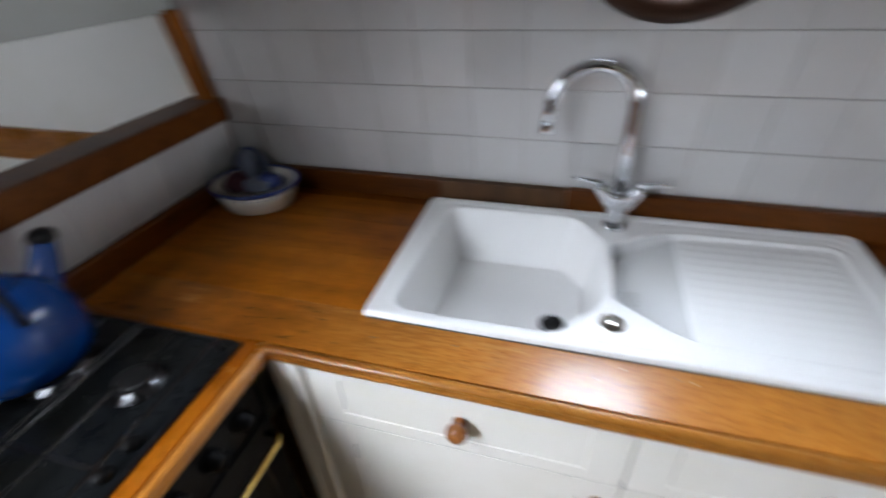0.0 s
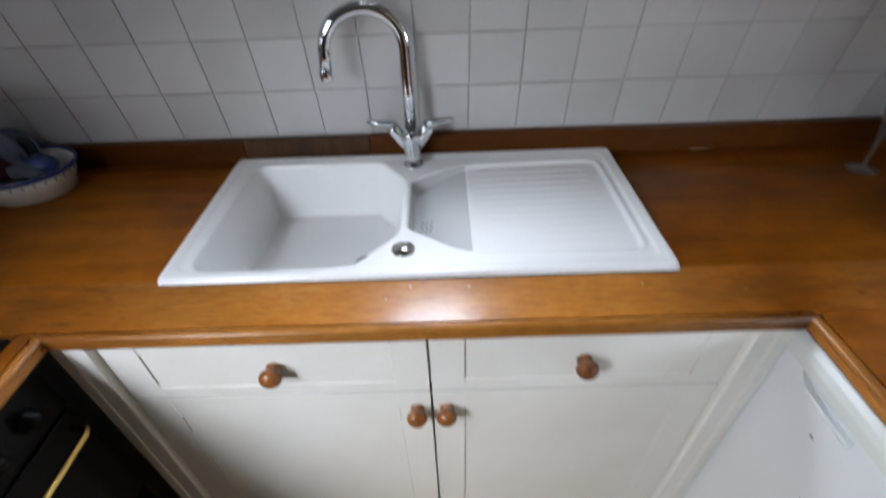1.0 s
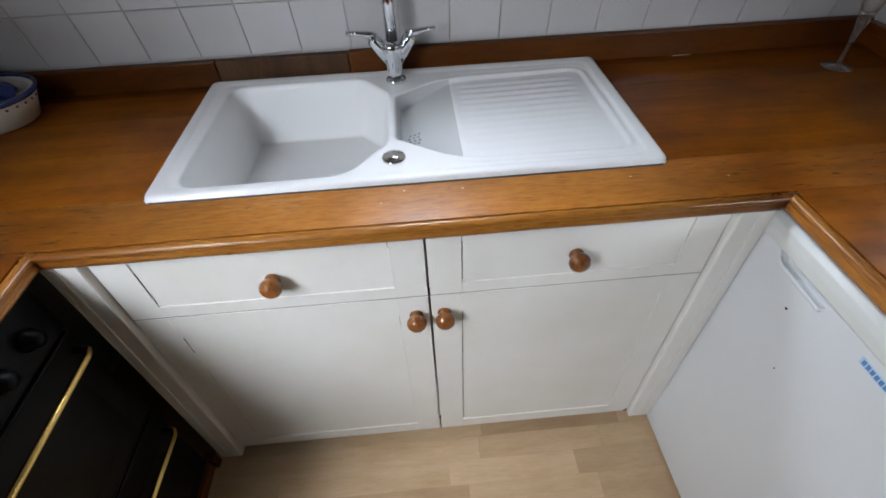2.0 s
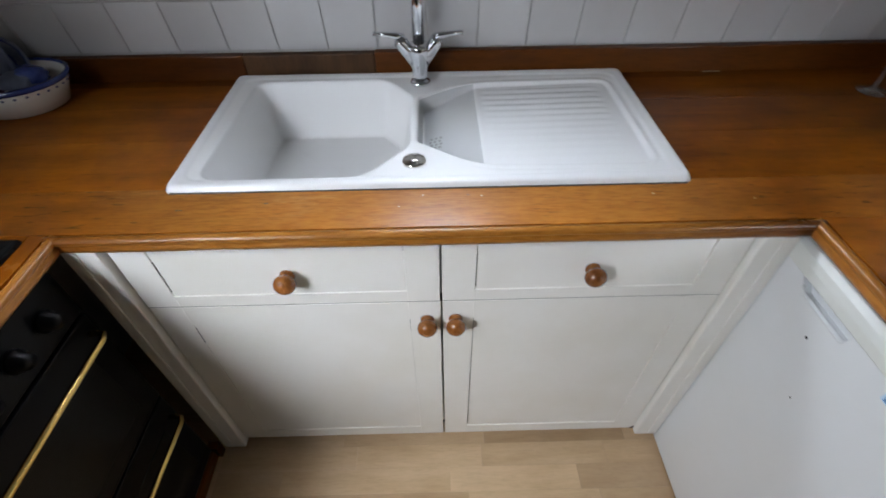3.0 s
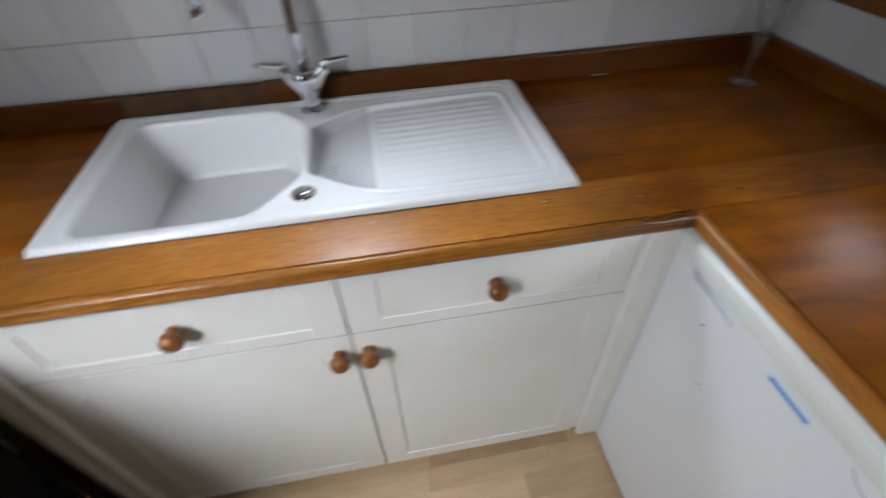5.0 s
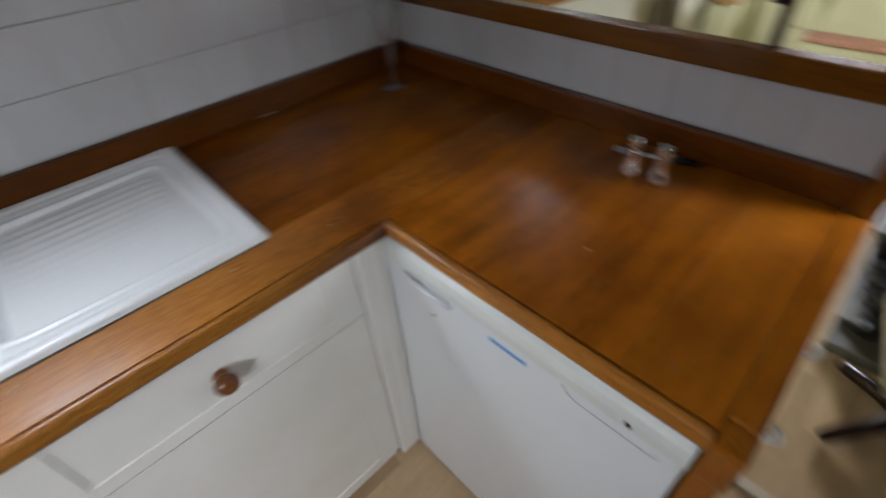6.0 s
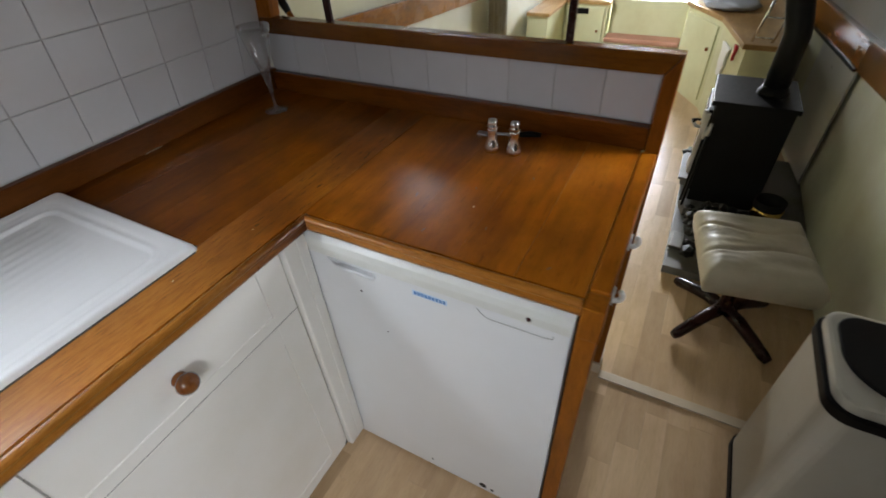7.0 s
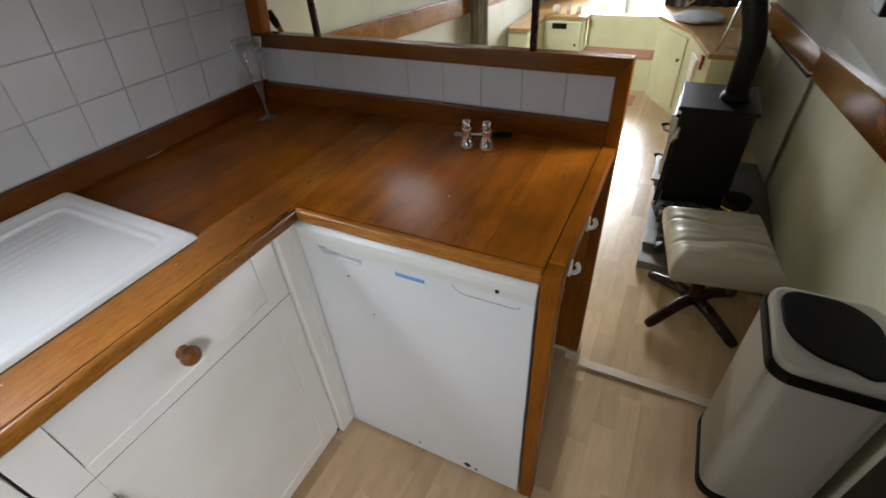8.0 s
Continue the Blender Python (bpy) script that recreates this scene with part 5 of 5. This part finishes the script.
for i in range(110):
    r = random.uniform(0.015, 0.034)
    u, v = random.uniform(-1, 1), random.uniform(-1, 0.8)
    hill = 0.13 * max(0.0, 1 - u * u - v * v)
    c = Vector((2.22 + 0.20 * u, -0.985 + 0.14 * v, 0.043 + r * 0.7 + random.uniform(0.4, 1) * hill))
    lump = bmesh.new()
    bmesh.ops.create_icosphere(lump, subdivisions=1, radius=r)
    for v_ in lump.verts:
        v_.co = c + v_.co * random.uniform(0.75, 1.2)
        v_.co.z = max(v_.co.z, 0.0425)
    join(bm, lump)
solo("coal_heap", bm, M_COAL, "heap of coal spilled on the hearth", "coal", "stuff")

# pole leaning behind the partition
pole = thing("leaning_pole", "orange wooden pole with a black grip leaning on the cabin side", "pole", at=(1.37, -0.12, 0.0))
foot_, head_ = Vector((1.375, -0.100, 0.002)), Vector((1.360, 0.578, 1.182))
part("shaft", tube([foot_, foot_.lerp(head_, 0.5), foot_.lerp(head_, 0.955)], 0.0095, 12), M_ORANGE, pole, smooth=True)
part("grip", tube([foot_.lerp(head_, 0.95), foot_.lerp(head_, 0.965), foot_.lerp(head_, 0.99), head_], [0.011, 0.014, 0.014, 0.009], 12), M_BLKPL, pole, "black grip", True)

# bow end furniture
def cupboard(name, x0, x1, y0, y1, h, label, doors):
    c = thing(name, label, "cupboard", at=((x0 + x1) / 2, (y0 + y1) / 2, 0))
    part("body", box(x0, x1, y0, y1, 0.0, h - 0.03, 0.003), M_GREEN, c)
    part("top", box(x0 - 0.02, x1, y0 - 0.015, y1 + 0.015, h - 0.03, h, 0.006), M_PALETOP, c, "varnished wooden top")
    for a, b in doors:
        d = part("door", box(x0 - 0.016, x0 - 0.001, a, b, 0.05, h - 0.05, 0.003), M_GREEN, c)
        part("knob", lathe([(0.006, 0.0), (0.010, -0.012), (0.012, -0.02), (0.0, -0.026)], (x0 - 0.016, a + 0.04, h * 0.6), 'X', 12), M_KNOB, d)
    return c


ac = thing("corner_cupboard", "pale green corner cupboard with an angled door and wooden top", "cupboard", at=(4.5, -1.0, 0))
foot = [(5.58, -0.565), (4.34, -0.565), (3.90, -0.815), (3.32, -0.945), (3.32, -1.125), (4.0, -1.125), (4.0, -1.396 + inward(4.0)), (5.58, -1.396 + inward(5.58))]
part("body", slab(foot, 0.0, 0.598, 0.002), M_GREEN, ac)
over = [(5.58, -0.545), (4.33, -0.545), (3.885, -0.798), (3.29, -0.925), (3.29, -1.145), (3.98, -1.145), (3.98, -1.396 + inward(3.98)), (5.58, -1.396 + inward(5.58))]
part("top", slab(over, 0.598, 0.628, 0.005), M_PALETOP, ac, "varnished wooden top")
for (ax, ay), (bx_, by_) in (((4.33, -0.571), (3.905, -0.812)),):
    dx, dy = bx_ - ax, by_ - ay
    L = math.hypot(dx, dy)
    nx_, ny_ = dy / L, -dx / L
    q = [(ax + dx * 0.06, ay + dy * 0.06), (ax + dx * 0.94, ay + dy * 0.94)]
    out = [q[0], q[1], (q[1][0] + nx_ * 0.014, q[1][1] + ny_ * 0.014), (q[0][0] + nx_ * 0.014, q[0][1] + ny_ * 0.014)]
    d = part("door", slab(out, 0.05, 0.56, 0.002), M_GREEN, ac)
    part("knob", lathe([(0.0, 0.014), (0.010, 0.010), (0.012, 0.0), (0.010, -0.010), (0.0, -0.014)], (ax + dx * 0.85 + nx_ * 0.022, ay + dy * 0.85 + ny_ * 0.022, 0.40), 'Z', 12), M_KNOB, d)
c = cupboard("low_cupboard", 4.45, 5.58, 0.045, 0.56, 0.575, "pale green cupboard with a dark vent under its wooden top", [(0.07, 0.54)])
part("vent", box(4.428, 4.436, 0.20, 0.33, 0.47, 0.515, 0.002), M_BLKPL, c, "black vent")
sc = thing("side_cupboard", "pale green low cupboard along the cabin side with a wooden top", "cupboard", at=(4.18, 0.49, 0))
part("body", box(3.94, 4.428, 0.405, 0.575, 0.0, 0.545, 0.003), M_GREEN, sc)
part("top", box(3.92, 4.427, 0.390, 0.575, 0.546, 0.574, 0.005), M_PALETOP, sc, "varnished wooden top")
bs = thing("bow_bench", "pale green bench with a terracotta cushion under the bow window", "bench", at=(4.8, -0.26, 0))
part("box", box(4.40, 5.30, -0.56, 0.04, 0.0, 0.275, 0.003), M_GREEN, bs)
part("cushion", box(4.38, 4.545, -0.555, 0.035, 0.272, 0.312, 0.013, 3), M_PINK, bs, "terracotta cushion")
part("back_panel", box(4.55, 4.60, -0.555, 0.035, 0.276, 0.572, 0.004), M_GREEN, bs)
solo("step_mat", box(4.02, 4.25, -0.50, -0.38, 0.0, 0.012, 0.004), M_PINK, "small brown mat on the floor", "mat")
dw = thing("bow_door", "glazed bow doors letting in bright daylight", "door", kind="structure", at=(5.58, -0.15, 0.36))
part("frame", box(5.585, 5.60, -0.175, -0.125, 0.36, 1.5, 0.003), M_WHITE, dw)
solo("backdrop", box(8.0, 8.02, -4.0, 4.0, -0.5, 5.0), M_DAYLIGHT, "plain bright overcast sky beyond the bow", "sky", "structure")
p = part("pane", box(5.60, 5.604, -0.5, 0.2, 0.36, 1.5), M_GLASS, dw)
p.visible_shadow = False

# clutter at the bow
cloth("bedding_roll", 4.08, -0.83, 0.672, 0.10, 0.17, 0.045, M_GREYCL, "grey folded blanket on the corner cupboard", 12.0, 0.6285)


def leaning_sheet(name, x, y, z, w, h, mat, label, seed):
    """Crumpled sheet against the corner cupboard's long side."""
    bm = box(-w, w, -0.006, 0.010, -h, h, 0.004)
    bmesh.ops.subdivide_edges(bm, edges=bm.edges[:], cuts=4, use_grid_fill=True)
    for v in bm.verts:
        v.co += Vector((0.012, 0.006, 0.014)) * noise.noise(v.co * 25 + Vector((seed, 0, 0)))
        v.co.x *= 0.55 + 0.45 * (v.co.z + h) / (2 * h)
    bm.transform(pose(x, y, z, 0, 0, 12.6))
    solo(name, bm, mat, label, "paper", smooth=True)


leaning_sheet("paper_bag", 3.64, -0.862, 0.43, 0.085, 0.095, M_PLASTW, "crumpled white paper bag hanging on the corner cupboard's side", 15.0)
leaning_sheet("red_cloth", 3.46, -0.905, 0.53, 0.020, 0.045, M_REDCL, "small red cloth hanging on the corner cupboard's side", 18.0)
dry = thing("folding_frame", "folded chrome wire frame leaning on the corner cupboard", "airer", at=(3.36, -1.02, 0.63))
for dy in (0.0, 0.10):
    part("upright", tube([(3.345, -0.962 - dy, 0.630), (3.40, -1.035 - dy, 0.98)], 0.008, 8), M_CHROME, dry, smooth=True)
for k in (0.06, 0.35, 0.7, 1.0):
    x, y, z = 3.345 + 0.055 * k, -0.962 - 0.073 * k, 0.63 + 0.35 * k
    part("rung", tube([(x, y, z), (x, y - 0.10, z)], 0.005, 8), M_CHROME, dry, smooth=True)


def curtain(y, x0, x1, z0, z1, label):
    bm = bmesh.new()
    n, prev = 60, None
    for i in range(n + 1):
        t = i / n
        x = x0 + (x1 - x0) * t
        yy = y + 0.014 * math.sin(t * 40) + 0.006 * math.sin(t * 13 + 1)
        row = [bm.verts.new((x, yy + 0.006 * math.sin(7 * k + 20 * t) * k - LEAN_IN * max(0.0, z0 + (z1 - z0) * k - FOOT), z0 + (z1 - z0) * k)) for k in (0, 0.25, 0.5, 0.75, 1)]
        if prev:
            for a in range(4):
                bm.faces.new((prev[a], row[a], row[a + 1], prev[a + 1]))
        prev = row
    bmesh.ops.solidify(bm, geom=bm.faces[:], thickness=0.003)
    return solo("curtain", bm, M_CURTAIN, label, "curtain", smooth=True)


curtain(0.540, 3.10, 3.40, 0.48, 1.16, "hanging beige curtain beside the cabin side")


def hanging(name, x, y0, y1, z0, z1, folds, mat, label, category, seed):
    """Cloth hung across the boat in soft folds that widen downwards."""
    bm = bmesh.new()
    n, prev = 48, None
    for i in range(n + 1):
        t = i / n
        row = []
        for k in (0, 0.2, 0.4, 0.6, 0.8, 1):
            deep = 0.022 * (1 - 0.5 * k)
            fold = deep * math.sin(t * folds * 6.28 + 0.8 * noise.noise((t * 3, k * 2, seed))) + 0.01 * noise.noise((t * 6, k * 3, seed + 4))
            row.append(bm.verts.new((x + fold, y0 + (y1 - y0) * t, z0 + (z1 - z0) * k)))
        if prev:
            for a in range(5):
                bm.faces.new((prev[a], row[a], row[a + 1], prev[a + 1]))
        prev = row
    bmesh.ops.solidify(bm, geom=bm.faces[:], thickness=0.004)
    return solo(name, bm, mat, label, category, smooth=True)


hanging("bow_curtain", 4.70, -0.55, -1.135, 0.6285, 1.30, 6, M_DARKCL, "dark brown curtain hanging beside the bright bow window", "curtain", 3.0)
hanging("towel", 4.655, -0.625, -0.735, 0.6285, 0.92, 2, M_GREYCL, "pale grey towel hanging in front of a dark curtain", "towel", 8.0)
solo("wooden_stick", tube([(4.60, -0.70, 0.6335), (4.655, -0.905, 0.80)], 0.006, 8), M_PALETOP, "pale wooden stick leaning on the bow curtain", "stick", smooth=True)
for y, z, r in ((0.22, 0.60, 0.022), (0.13, 0.60, 0.026), (0.33, 0.62, 0.03)):
    mg = thing("mug", "small white mug on the far cupboard", "mug", "mugs on the far cupboard", at=(4.55, y, 0.575))
    part("cup", lathe([(0.0, 0.576), (r * 0.8, 0.576), (r, 0.60), (r, 0.64), (r * 0.9, 0.64), (r * 0.85, 0.60), (0.0, 0.585)], (4.55, y, 0), 'Z', 20, caps=False), M_CERAM, mg, smooth=True)

# patterned plate leaning in the corner behind the dish
pl = thing("patterned_plate", "white plate with a blue pattern leaning in the corner", "plate", at=(-1.05, 0.55, TOP))
lean = Matrix.Translation((-1.062, 0.548, 0.968)) @ Matrix.Scale(0.66, 4) @ Matrix.Rotation(radians(-14), 4, 'X')
bm = lathe([(0.0, 0.0), (0.055, 0.0), (0.070, -0.008), (0.098, -0.012), (0.099, -0.009), (0.070, -0.003), (0.055, 0.006), (0.0, 0.006)], axis='Y', seg=48, caps=False)
bm.transform(lean)
part("disc", bm, M_PLATE, pl, smooth=True)
for r0, r1 in ((0.084, 0.090), (0.030, 0.040)):
    bm = lathe([(r0, -0.0125 if r0 > 0.06 else -0.001), (r1, -0.0135 if r0 > 0.06 else -0.001)], axis='Y', seg=48, caps=False)
    bm.transform(lean)
    part("painted_ring", bm, M_CERBLUE, pl, "cobalt painted ring")

# ---- tiles ----
P, PX = 0.1268, 0.1282     # rows up the leaning wall, columns along it
G = 0.0024


def tile_piece(outline3d, parent, thick, out):
    bm = bmesh.new()
    lo = [bm.verts.new(p) for p in outline3d]
    c = sum((v.co for v in lo), Vector()) / len(lo)
    hi = [bm.verts.new(c + (v.co - c) * 0.978 + out * thick) for v in lo]
    mid = [bm.verts.new(v.co + out * (thick * 0.7)) for v in lo]
    n = len(lo)
    bm.faces.new(hi)
    for a, b in ((lo, mid), (mid, hi)):
        for i in range(n):
            bm.faces.new((a[i], a[(i + 1) % n], b[(i + 1) % n], b[i]))
    bmesh.ops.recalc_face_normals(bm, faces=bm.faces[:])
    return part("tile", bm, M_TILE, parent)


nrm = Vector((0, -1, -LEAN_IN)).normalized()
for r in range(8):
    z0 = 0.9695 + P * r + G / 2
    z1 = min(z0 + P - G, CEIL - 0.002)
    for i in range(-10, 11):
        x0, x1 = 0.1275 + PX * i + G / 2, 0.1275 + PX * (i + 1) - G / 2
        x0, x1 = max(x0, -1.138), min(x1, 1.27)
        if x1 - x0 < 0.02:
            continue
        far = max(math.hypot(x - px, z - pz) for x in (x0, x1) for z in (z0, z1))
        near = math.hypot(max(x0 - px, 0, px - x1), max(z0 - pz, 0, pz - z1))
        if near > pr + 0.012:
            tile_piece([(x, side_y(z), z) for x, z in ((x0, z0), (x1, z0), (x1, z1), (x0, z1))], wall_back, 0.004, nrm)
        elif far > pr + 0.03:
            bm = bmesh.new()
            k = 9
            for a in range(k):
                for b in range(k):
                    q = [(x0 + (x1 - x0) * (a + da) / k, z0 + (z1 - z0) * (b + db) / k) for da, db in ((0, 0), (1, 0), (1, 1), (0, 1))]
                    cx, cz = sum(p_[0] for p_ in q) / 4, sum(p_[1] for p_ in q) / 4
                    if math.hypot(cx - px, cz - pz) > pr + 0.016:
                        bm.faces.new([bm.verts.new(Vector((x, side_y(z), z)) + nrm * 0.004) for x, z in q])
            bmesh.ops.remove_doubles(bm, verts=bm.verts[:], dist=1e-5)
            part("tile", bm, M_TILE, wall_back)

for i in range(10):
    y0 = -0.645 + 0.1230 * i + G / 2
    y1 = min(y0 + 0.1230 - G, 0.575)
    tile_piece([(1.2725, y, z) for y, z in ((y0, 0.9645), (y1, 0.9645), (y1, 1.0825), (y0, 1.0825))], part_r, 0.004, Vector((-1, 0, 0)))
for i in range(12):
    y1 = 0.572 - P * i - G / 2
    y0 = y1 - P + G
    tile_piece([(-1.1418, y, z) for y, z in ((y0, 0.968), (y1, 0.968), (y1, 1.103), (y0, 1.103))], part_l, 0.004, Vector((1, 0, 0)))

# ---- floor strips ----
random.seed(11)
for row in range(21):
    y0 = 0.03 - 0.069 * (row + 1)
    x = -0.66 - random.uniform(0, 0.3)
    while x < 4.4:
        x1 = x + random.choice((0.38, 0.44, 0.5))
        a, b = max(x, -0.66), min(x1, 4.4 if y0 < -0.62 else 1.245)
        if b - a > 0.03:
            part("strip", box(a + 0.0002, b - 0.0002, y0 + 0.00015, y0 + 0.06885, -0.004, 0.0), M_FLOOR, floor)
        x = x1
bm = bmesh.new()
for row in range(8):
    y0 = 0.56 - 0.14 * (row + 1)
    for i in range(4):
        box(1.34 + 0.76 * i, 2.099 + 0.76 * i, y0, y0 + 0.1392, -0.004, 0.0, into=bm)
tagged(part("far_strips", bm, M_FLOOR, floor), kind="stuff")
